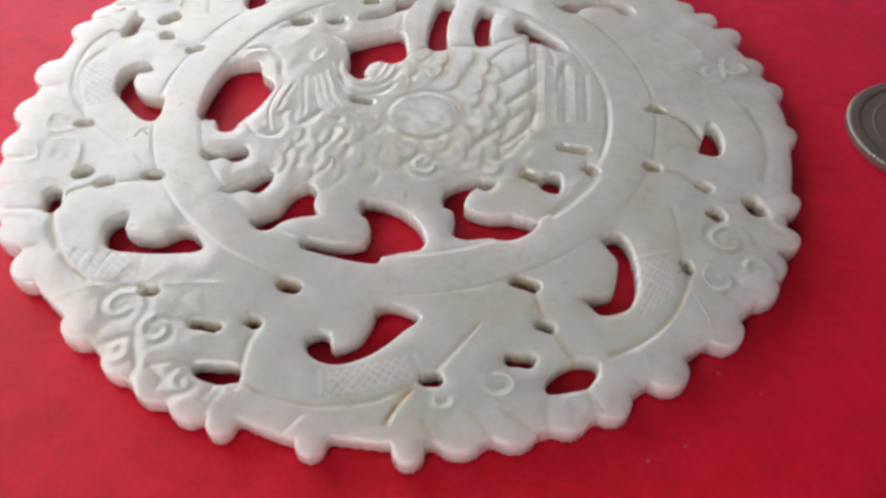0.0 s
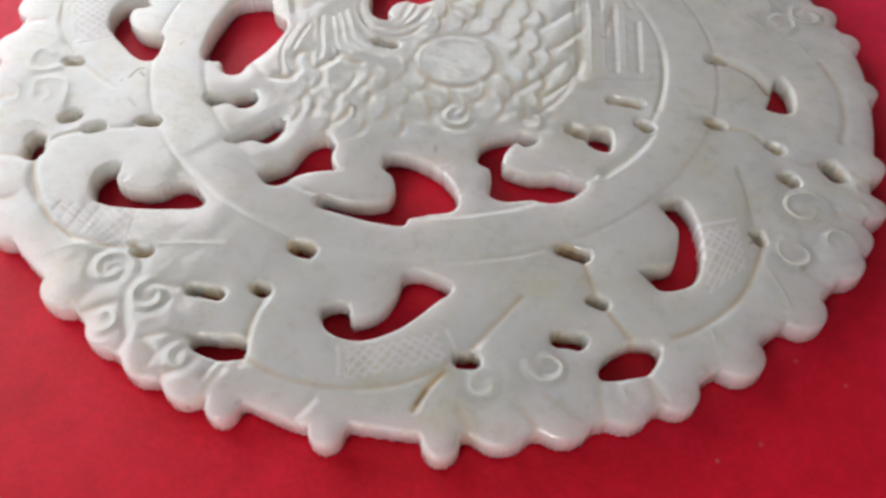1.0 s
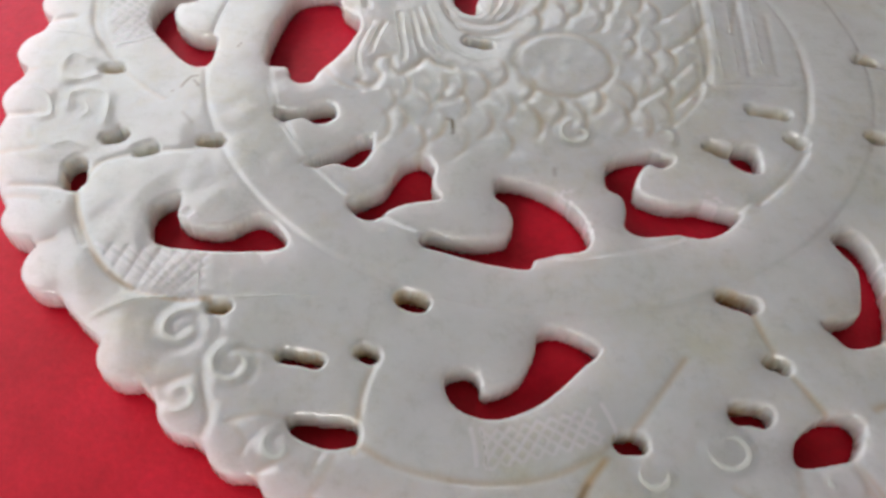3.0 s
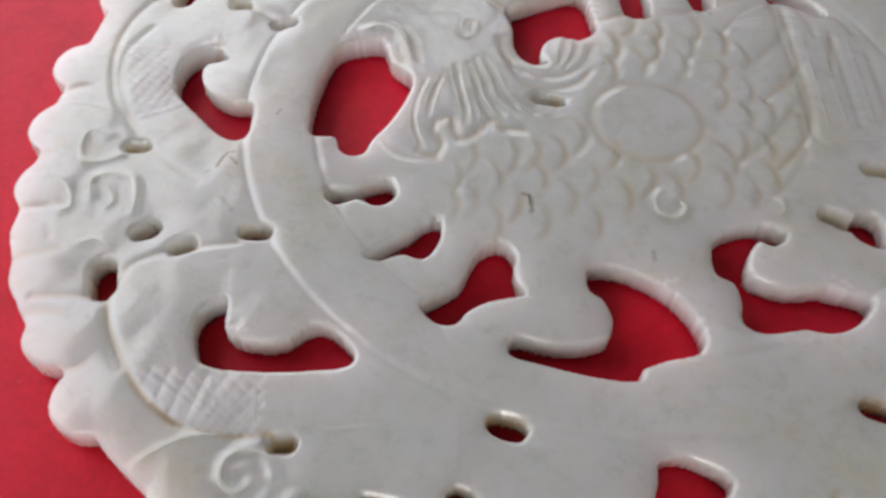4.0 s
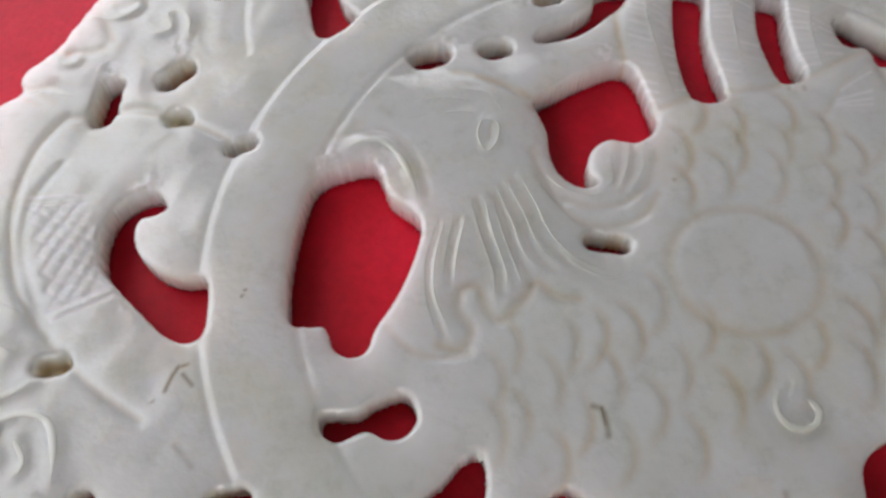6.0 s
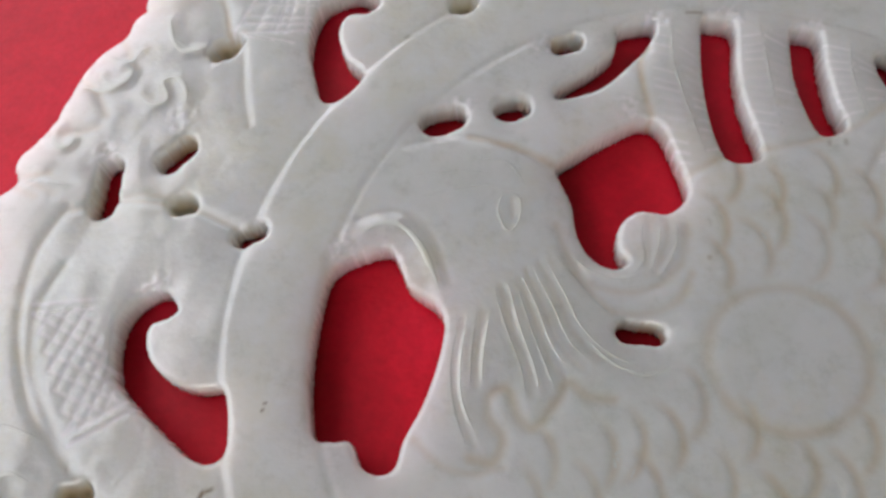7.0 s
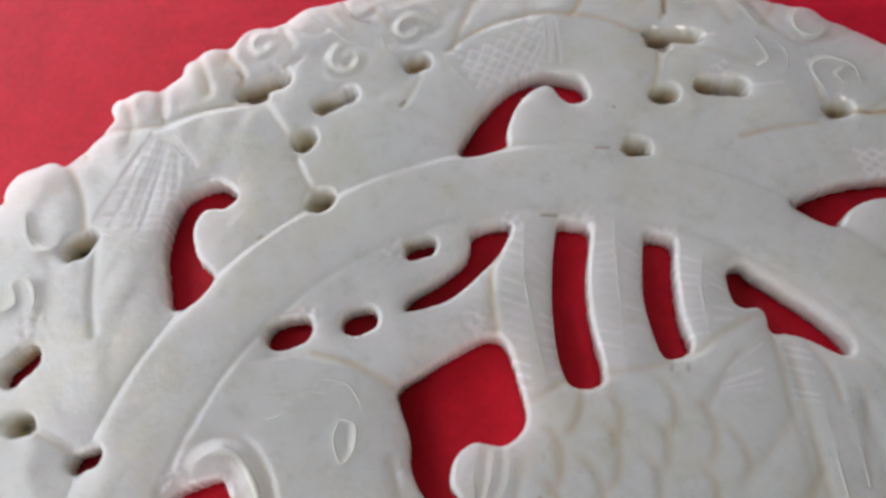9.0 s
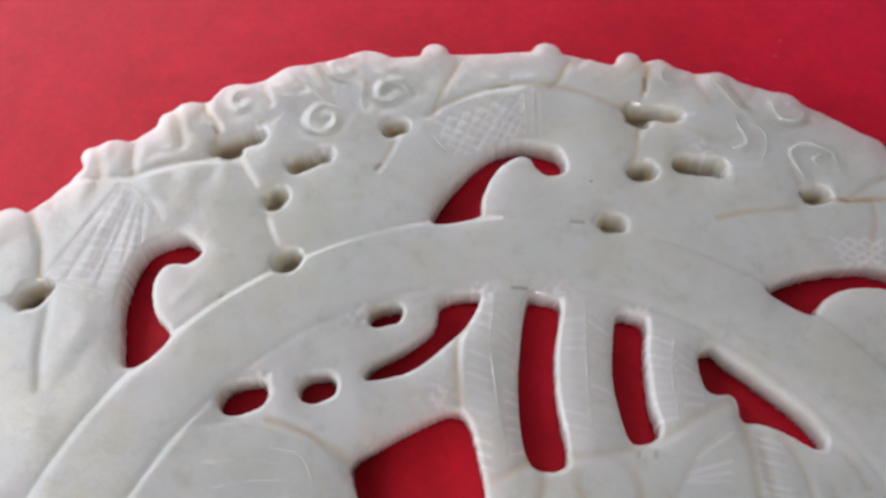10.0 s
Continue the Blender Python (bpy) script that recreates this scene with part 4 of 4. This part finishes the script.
    line(z, 0.34, 0.3, 0.5, (18.8, -31.6), (19.7, -35.7), (21.5, -39.6), (22.8, -41.8))
    ridge("raised_thread", 0.24, 0.09, (37.5, -19.2), (37.6, -23.6), (37.6, -27.7))
    line(z, 0.4, 0.32, 0.5, (38.0, -29.7), (34.9, -35.6), (30.7, -39.4), (26.9, -41.2))
    ridge("raised_thread", 0.24, 0.08, (30.8, -41.0), (31.3, -43.9))
    ridge("raised_thread", 0.24, 0.09, (37.9, -32.2), (38.8, -35.7), (39.1, -37.9))
    ridge("raised_thread", 0.24, 0.08, (30.7, -40.0), (31.1, -42.7))
    line(z, 0.3, 0.22, 0.3, (24.0, -45.6), (24.7, -47.2), (25.2, -48.4))
    line(z, 0.3, 0.22, 0.1, (-8.6, -51.0), (-7.0, -49.0))
    line(z, 0.35, 0.28, 0.4, (-14.3, -45.5), (-14.0, -40.5), (-13.0, -37.4))
    line(z, 0.3, 0.2, 0.3, (-24.2, -43.0), (-21.5, -42.4), (-18.9, -42.9))
    line(z, 0.32, 0.25, 0.2, (-24.2, -43.0), (-22.7, -44.6), (-22.8, -45.7))
    line(z, 0.32, 0.25, 0.2, (-17.5, -47.2), (-16.6, -45.0))
    line(z, 0.32, 0.25, 0.2, (-27.0, -39.0), (-25.7, -43.1))
    line(z, 0.32, 0.25, 0.2, (-24.4, -36.5), (-21.2, -37.0), (-19.2, -37.0))
    line(z, 0.3, 0.25, 0.2, (14.2, -47.9), (16.8, -49.9), (17.4, -50.4))
    curl(z, -29.4, -34.8, 1.8, 1.2, 0)
    curl(z, -24.6, -38.1, 1.5, 1.2, 2)
    curl(z, -28.3, -41.0, 1.2, 1.0, 4)
    curl(z, 8.6, -47.0, 1.3, 1.2, 1)
    curl(z, 14.6, -44.8, 1.5, 1.2, 3)
    curl(z, 22.2, -47.5, 1.2, 1.1, 5)
    curl(z, -20.1, -45.1, 1.0, 1.0, 2)
    hatched(z, (-38.8, -26.1), (-28.5, -27.1), (-28.7, -31.8), (-34.2, -31.1))
    hatched(z, (-4.4, -43.7), (4.0, -41.6), (5.0, -44.3), (-4.4, -46.8))
    hatched(z, (31.8, -27.9), (35.9, -26.9), (35.7, -32.3), (31.2, -36.0))
    ridge("raised_thread", 0.18, 0.06, (-4.6, -43.4), (-4.2, -46.6))
    ridge("raised_thread", 0.18, 0.06, (-29.2, -27.6), (-28.8, -31.5))
    # east
    for x, y, r in ((48.0, 22.3, 1.4), (46.0, 17.1, 1.2), (44.3, 10.5, 1.5), (48.8, 7.4, 1.3), (51.5, 8.5, 1.4), (47.7, 13.7, 1.1)):
        s = window(x, x, y, y, 3 * r)
        z[s] += 0.22 * np.exp(-((GX[s] - x) ** 2 + (GY[s] - y) ** 2) / r**2)
    line(z, 0.4, 0.3, 0.3, (52.0, 1.1), (52.9, -4.4), (52.2, -9.5), (50.8, -13.4))
    line(z, 0.5, 1.0, 0.4, (37.8, 0.9), (40.5, 0.6), (43.3, -2.4), (44.1, -4.7))
    line(z, 0.35, 0.28, 0.4, (36.0, -11.5), (39.8, -12.1), (41.9, -14.5))
    line(z, 0.32, 0.25, 0.2, (37.7, -18.5), (37.7, -22.8), (37.5, -27.7))
    line(z, 0.35, 0.25, 0.2, (42.7, -15.6), (45.2, -17.3), (47.6, -16.8))
    ridge("raised_thread", 0.24, 0.09, (50.5, 19.0), (52.1, 14.8), (55.3, 14.2))
    ridge("raised_thread", 0.24, 0.09, (43.9, 20.2), (46.8, 17.4), (48.2, 11.9))
    ridge("raised_thread", 0.24, 0.09, (43.3, 10.8), (45.3, 7.8), (48.7, 6.1))
    curl(z, 43.8, -24.2, 2.2, 1.3, 0)
    curl(z, 41.5, -30.4, 1.7, 1.1, 2)
    curl(z, 46.0, -28.9, 1.9, 1.2, 4)
    curl(z, 51.7, -21.0, 1.4, 1.0, 1)
    curl(z, 49.4, -24.0, 1.4, 1.0, 3)
    curl(z, 52.8, 10.6, 1.9, 1.0, 2)
    curl(z, 48.6, 9.2, 1.7, 1.0, 5)
    ridge("raised_thread", 0.40, 0.16, (44.2, 10.2), (46.0, 9.1), (47.4, 6.9))
    ridge("raised_thread", 0.36, 0.14, (47.8, 13.2), (49.2, 12.5), (50.4, 10.8))
    ridge("raised_thread", 0.36, 0.14, (52.7, 11.9), (53.7, 10.7), (54.3, 8.9))
    ridge("raised_thread", 0.40, 0.12, (55.5, 5.2), (56.2, 3.5))
    ridge("raised_thread", 0.40, 0.12, (55.6, -5.3), (55.9, -7.4))
    ridge("raised_thread", 0.32, 0.12, (47.8, 5.5), (49.8, 4.4), (50.7, 2.1))
    # tool marks beside the hatched fields and in the pits
    for a, b in (((-47.0, 11.6), (-42.7, 11.3)), ((-47.0, 10.9), (-42.6, 10.6)), ((-44.2, 1.5), (-39.6, 3.3)), ((-43.7, 0.7), (-39.3, 2.6)), ((10.4, 50.0), (9.9, 45.2)), ((11.2, 50.0), (10.8, 45.0)), ((-25.4, 43.4), (-23.1, 39.6)), ((-24.6, 43.0), (-22.5, 39.4)), ((-31.3, 34.3), (-26.7, 32.6)), ((-13.9, 48.3), (-12.2, 49.9)), ((25.8, 39.6), (29.2, 39.3)), ((23.4, 45.6), (24.9, 45.5)), ((-4.6, -43.4), (-4.2, -46.6)), ((-5.4, -43.4), (-5.0, -46.4)), ((5.0, -41.2), (6.2, -44.4)), ((30.9, -27.2), (35.8, -26.0))):
        scratch(z, a, ((a[0] + b[0]) / 2 + 0.1, (a[1] + b[1]) / 2), b)
    # white glints painted at the lips of the cuts
    for x, y in GLINT_SPOTS:
        glint_patch(z, x, y, 1.1)
    # marks
    mark(0.16, 0.9, (-35.3, -5.4), (-34.9, -4.4), (-34.5, -3.7))
    mark(0.13, 0.8, (-34.6, -3.8), (-33.9, -3.6))
    mark(0.13, 0.8, (-34.2, -4.3), (-33.5, -5.2))
    mark(0.12, 0.6, (-36.2, -6.1), (-36.0, -6.0))
    mark(0.2, 0.6, (-7.4, -9.4), (-6.8, -9.9), (-6.8, -11.5))
    mark(0.15, 0.9, (-6.9, -9.6), (-6.8, -10.8))
    mark(0.22, 0.35, (3.1, -16.1), (3.1, -16.9))
    mark(0.1, 0.8, (-30.4, 1.1), (-30.3, 1.2))
    mark(0.09, 0.7, (-30.2, 1.6), (-30.1, 1.6))
    mark(0.16, 0.6, (12.0, 35.4), (13.0, 35.2))
    mark(0.16, 0.6, (6.3, 29.7), (7.4, 29.5))
    mark(0.14, 0.5, (-17.2, 31.3), (-16.9, 31.5))
    mark(0.18, 0.5, (-4.1, 42.7), (-3.7, 43.1))
    mark(0.09, 0.8, (14.3, 39.3), (14.4, 39.2))
    mark(0.2, 0.5, (-8.5, 55.8), (-7.5, 53.5), (-6.0, 52.6))
    mark(0.2, 0.6, (21.4, 50.2), (21.2, 48.8))
    mark(0.2, 0.5, (-18.7, 49.1), (-18.3, 48.4))
    mark(0.2, 0.5, (7.1, 50.6), (8.7, 50.8))
    mark(0.2, 0.4, (34.3, 35.2), (35.4, 35.0))
    mark(0.16, 0.4, (13.4, 15.3), (13.5, 15.6))
    mark(0.16, 0.4, (14.6, 15.1), (14.7, 15.5))
    mark(0.25, 0.45, (-36.8, -29.2), (-34.9, -30.9))
    mark(0.25, 0.5, (3.2, -47.8), (2.4, -49.1))
    mark(0.2, 0.3, (-34.4, -9.2), (-33.2, -10.7))
    mark(0.2, 0.5, (36.8, -29.2), (37.6, -28.9))


# where the painted glints sit
GLINT_SPOTS = [(19.2, -21.6), (17.9, -20.0), (13.3, -14.3), (4.0, -19.6), (5.5, -23.1), (-15.7, -12.6), (-31.3, -22.7), (-38.0, 11.6), (-23.4, 11.4), (-20.8, 11.2), (0.2, 18.7), (-42.3, 24.1), (-30.9, 15.1), (-24.0, 12.7), (-0.5, 21.2), (-42.4, 24.4), (-36.3, 26.4), (-13.4, 23.7), (-5.9, 28.4), (-14.6, 48.2), (-9.0, 45.0), (24.5, 41.5), (3.6, 29.4), (9.7, 28.8), (15.7, 26.1)]
# the free edge of each scale
SCALES_LOW = [(-7.8, -4.8), (-3.0, -4.5), (-0.4, -7.5), (1.9, -4.5), (4.7, -7.6), (9.1, -6.2), (-2.7, -9.8), (-5.4, -7.6), (-9.3, -7.5), (2.1, -9.8), (-11.4, -4.6), (-12.8, -6.9), (13.6, -9.3), (15.8, -8.0), (-5.6, -4.3), (-7.6, -10.2), (-11.6, -9.6), (-0.9, -2.3), (-13.4, -10.4), (-9.6, -12.6), (-5.2, -12.4), (-0.8, -12.6), (11.2, -8.8), (6.9, -9.0)]
SCALES_HIGH = [(6.1, 14.3), (8.9, 12.6), (12.9, 12.9), (15.1, 10.6), (6.4, 7.7), (10.4, 7.4), (14.1, 6.2), (3.8, 10.3), (16.4, 3.6), (17.2, 8.4), (11.9, 10.0), (8.0, 10.0), (3.4, 6.9), (13.7, 3.0), (15.2, -0.2), (17.6, 0.4), (13.9, -3.4), (16.6, -4.2), (12.2, -5.9)]


def solid_part(name, f, z, stone, parent, label):
    """Closed stone mesh where f > 0: carved face, side walls and a flat underside."""
    f = np.where(np.abs(f) < 0.08 * STEP, np.where(f > 0, 0.08, -0.08) * STEP, f)
    n = len(gx)
    ins = f > 0
    ident = np.full(f.shape, -1)
    ident[ins] = np.arange(ins.sum())
    verts = [np.stack([GX[ins], GY[ins], z[ins]], 1)]
    count = int(ins.sum())
    full = ins[:-1, :-1] & ins[:-1, 1:] & ins[1:, 1:] & ins[1:, :-1]
    quads = np.stack([ident[:-1, :-1][full], ident[:-1, 1:][full], ident[1:, 1:][full], ident[1:, :-1][full]], 1)
    some = (ins[:-1, :-1] | ins[:-1, 1:] | ins[1:, 1:] | ins[1:, :-1]) & ~full
    cuts, extra, faces, rims = {}, [], [], []

    def cut(a, b):
        key = (a, b) if ident[a] >= 0 else (b, a)
        if key not in cuts:
            (j0, i0), (j1, i1) = key
            t = f[key[0]] / (f[key[0]] - f[key[1]])
            cuts[key] = count + len(extra)
            extra.append((gx[i0] + t * (gx[i1] - gx[i0]), gx[j0] + t * (gx[j1] - gx[j0]), z[key[0]] + t * (z[key[1]] - z[key[0]])))
        return cuts[key]

    for j, i in zip(*np.nonzero(some)):
        ring = [(j, i), (j, i + 1), (j + 1, i + 1), (j + 1, i)]
        loop, marks = [], []
        for a, b in zip(ring, ring[1:] + ring[:1]):
            if ins[a]:
                loop.append(int(ident[a]))
            if ins[a] != ins[b]:
                c = cut(a, b)
                marks.append((len(loop), bool(ins[a])))
                loop.append(c)
        faces.append(loop)
        for at, leaving in marks:
            if leaving:
                rims.append((loop[at], loop[(at + 1) % len(loop)]))
    top = np.concatenate(verts + ([np.array(extra)] if extra else []))
    total = len(top)
    # side walls: the rim's corners go down in three steps, slightly hollow
    rim_ids = sorted({v for e in rims for v in e})
    at = {v: k for k, v in enumerate(rim_ids)}
    m = len(rim_ids)
    rim = top[rim_ids]
    ci = np.clip(np.rint((rim[:, 0] + LIMIT) / STEP).astype(int), 1, n - 2)
    cj = np.clip(np.rint((rim[:, 1] + LIMIT) / STEP).astype(int), 1, n - 2)
    way = np.stack([stone[cj, ci + 1] - stone[cj, ci - 1], stone[cj + 1, ci] - stone[cj - 1, ci]], 1)
    way /= np.maximum(np.linalg.norm(way, axis=1), 1e-6)[:, None]
    way *= (np.abs(stone[cj, ci]) < 0.3)[:, None]
    levels = [(0.62, -0.04), (0.36, -0.04), (0.16, 0.0)]
    chips = np.random.default_rng(4).normal(0, 0.035, (len(levels), m))
    walls = [np.c_[rim[:, :2] + way * (inset + chip[:, None]), rim[:, 2] * lv] for (lv, inset), chip in zip(levels, chips)]
    low = top.copy()
    low[:, 2] = 0.0
    low[rim_ids, :2] += way * 0.08
    allv = np.concatenate([top] + walls + [low])
    bottom0 = total + len(levels) * m
    wall_faces = []
    for a, b in rims:
        chain_a = [a] + [total + k * m + at[a] for k in range(len(levels))] + [bottom0 + a]
        chain_b = [b] + [total + k * m + at[b] for k in range(len(levels))] + [bottom0 + b]
        for k in range(len(chain_a) - 1):
            wall_faces.append((chain_b[k], chain_a[k], chain_a[k + 1], chain_b[k + 1]))
    loops = [quads.ravel(), (quads[:, ::-1] + bottom0).ravel()]
    sizes = [np.full(2 * len(quads), 4)]
    poly = faces + [[v + bottom0 for v in reversed(l)] for l in faces] + wall_faces
    loops.append(np.array([v for l in poly for v in l], int))
    sizes.append(np.array([len(l) for l in poly], int))
    loops, sizes = np.concatenate(loops), np.concatenate(sizes)
    me = bpy.data.meshes.new(name)
    me.vertices.add(len(allv))
    me.vertices.foreach_set("co", (allv * 0.001).astype(np.float32).ravel())
    me.loops.add(len(loops))
    me.loops.foreach_set("vertex_index", loops.astype(np.int32))
    me.polygons.add(len(sizes))
    me.polygons.foreach_set("loop_start", np.r_[0, np.cumsum(sizes)[:-1]].astype(np.int32))
    me.update(calc_edges=True)
    tint = me.attributes.new("stain_shade", "FLOAT", "POINT")
    ix = np.clip(np.rint((allv[:, 0] + LIMIT) / STEP).astype(int), 0, n - 1)
    iy = np.clip(np.rint((allv[:, 1] + LIMIT) / STEP).astype(int), 0, n - 1)
    browning = STAIN_SHADE[iy, ix]
    # the walls of the openings turn browner downwards, most in drilled holes
    bored = np.where(STAIN_SHADE[cj, ci] > 0.3, 1.0, 0.14)
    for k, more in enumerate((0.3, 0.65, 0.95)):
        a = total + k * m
        browning[a:a + m] = np.maximum(browning[a:a + m], more * bored * (np.hypot(rim[:, 0], rim[:, 1]) < 51))
    tint.data.foreach_set("value", browning.astype(np.float32))
    crust = me.attributes.new("dirt", "FLOAT", "POINT")
    crust.data.foreach_set("value", DIRT[iy, ix].astype(np.float32))
    dull = me.attributes.new("frost_glint", "FLOAT", "POINT")
    dull.data.foreach_set("value", FROST_GLINT[iy, ix].astype(np.float32))
    me.shade_smooth()
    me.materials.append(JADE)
    ob = new(name, me)
    ob.parent = parent
    return tagged(ob, label)


def height_at(z, x, y):
    u, v = (np.asarray(x) + LIMIT) / STEP, (np.asarray(y) + LIMIT) / STEP
    i, j = np.floor(u).astype(int), np.floor(v).astype(int)
    a, b = u - i, v - j
    return (1 - b) * ((1 - a) * z[j, i] + a * z[j, i + 1]) + b * ((1 - a) * z[j + 1, i] + a * z[j + 1, i + 1])


def grid_part(name, rows, parent):
    """A smooth sheet through rows of points in millimetres."""
    bm = bmesh.new()
    grid = [[bm.verts.new(Vector(p) * 0.001) for p in row] for row in rows]
    for r0, r1 in zip(grid, grid[1:]):
        for k in range(len(r0) - 1):
            bm.faces.new((r0[k], r0[k + 1], r1[k + 1], r1[k]))
    bmesh.ops.recalc_face_normals(bm, faces=bm.faces[:])
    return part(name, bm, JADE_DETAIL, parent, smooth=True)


def raised_thread(name, width, tall, pts, z, parent):
    """A half-round thread that follows the carved face and thins out at both ends."""
    sound = (height_at(STONE[0], pts[:, 0], pts[:, 1]) > 0.45 + width).astype(int)
    if sound.all():
        runs = [(0, len(pts))]
    else:
        steps = np.flatnonzero(np.diff(np.r_[0, sound, 0]))
        runs = [max(zip(steps[::2], steps[1::2]), key=lambda r: r[1] - r[0], default=(0, 0))]
    pts = pts[runs[0][0]:runs[0][1]]
    if len(pts) < 5:
        return None
    width *= 0.6
    way = np.gradient(pts, axis=0)
    way /= np.maximum(np.linalg.norm(way, axis=1), 1e-6)[:, None]
    side = np.stack([way[:, 1], -way[:, 0]], 1)
    rows = []
    for k, (p, sd) in enumerate(zip(pts, side)):
        t = k / (len(pts) - 1)
        thin = min(1.0, 0.12 + 4.5 * t, 0.12 + 4.5 * (1 - t)) * (1 + 0.12 * math.sin(9.1 * t + p[0]))
        row = []
        for u, h in ((1.25, -0.10), (0.8, 0.25), (0.4, 0.8), (0, 1), (-0.4, 0.8), (-0.8, 0.25), (-1.25, -0.10)):
            q = p + sd * u * width * thin
            lift = 0.11 * h * tall * thin if h > 0 else h
            row.append((q[0], q[1], float(height_at(z, q[0], q[1])) + lift))
        rows.append(row)
    return grid_part(name, rows, parent)


def raised_scale(x, y, size, turn, open_, z, parent):
    """One scale: a thin leaf that swells towards its rounded free edge."""
    rows = []
    for i in range(13):
        t = i / 12 * 2 - 1
        a = turn + t * open_ * 1.15
        fade = max(0.0, 1 - abs(t) ** 3)
        row = []
        for q, h in ((0.15, -0.04), (0.3, 0.004), (0.45, 0.012), (0.58, 0.014), (0.68, 0.01), (0.76, 0.002), (0.82, -0.04)):
            px, py = x + q * size * math.cos(a), y + q * size * math.sin(a)
            row.append((px, py, float(height_at(z, px, py)) + (h * fade if h > 0 else h) - 0.015))
        rows.append(row)
    return grid_part("scale", rows, parent)


def build_plaque():
    plaque = new("jade_plaque")
    tagged(plaque, "round openwork plaque of pale greenish white jade lying on red cloth", "carving")
    rim, hole = stone_field()
    f = np.minimum(rim, hole)
    STONE.append(f)
    z = relief(rim, hole)
    solid_part("stone_plate", f, z, f, plaque, "")
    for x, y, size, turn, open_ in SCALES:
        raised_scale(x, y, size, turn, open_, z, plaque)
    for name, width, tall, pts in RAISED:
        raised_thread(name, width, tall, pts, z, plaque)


def build_coin():
    coin = new("coin")
    coin.location = (0.0778, -0.00189, 0)
    tagged(coin, "worn grey nickel coin lying on the red cloth", "coin")
    n = 96

    def turned(name, prof, reeded=False):
        """A part of the coin turned round its axis; radius and height in millimetres."""
        bm = bmesh.new()
        rings = []
        for r, z in prof:
            if r == 0:
                rings.append([bm.verts.new((0, 0, z * 0.001))])
            else:
                cut = [r * (0.988 if reeded and r > 11.2 and k % 2 else 1.0) * 0.0009 for k in range(2 * n)]
                rings.append([bm.verts.new((c * math.cos(math.pi * k / n), c * math.sin(math.pi * k / n), z * 0.001)) for k, c in enumerate(cut)])
        for a, b in zip(rings, rings[1:]):
            for k in range(2 * n):
                q = [a[k % len(a)], b[k % len(b)], b[(k + 1) % len(b)], a[(k + 1) % len(a)]]
                bm.faces.new(list(dict.fromkeys(q)))
        bmesh.ops.recalc_face_normals(bm, faces=bm.faces[:])
        return part(name, bm, STEEL, coin)

    turned("disc", [(0.0, 1.25), (8.0, 1.25), (8.3, 1.33), (8.6, 1.25), (10.3, 1.22), (10.3, 0.05), (0.0, 0.05)])
    turned("rim", [(10.31, 1.24), (10.5, 1.36), (10.9, 1.44), (11.9, 1.44), (12.3, 1.34), (12.5, 1.15), (12.5, 0.25), (12.3, 0.0), (10.31, 0.0), (10.31, 1.24)], True)


build_room()
build_cloth()
build_plaque()
build_coin()
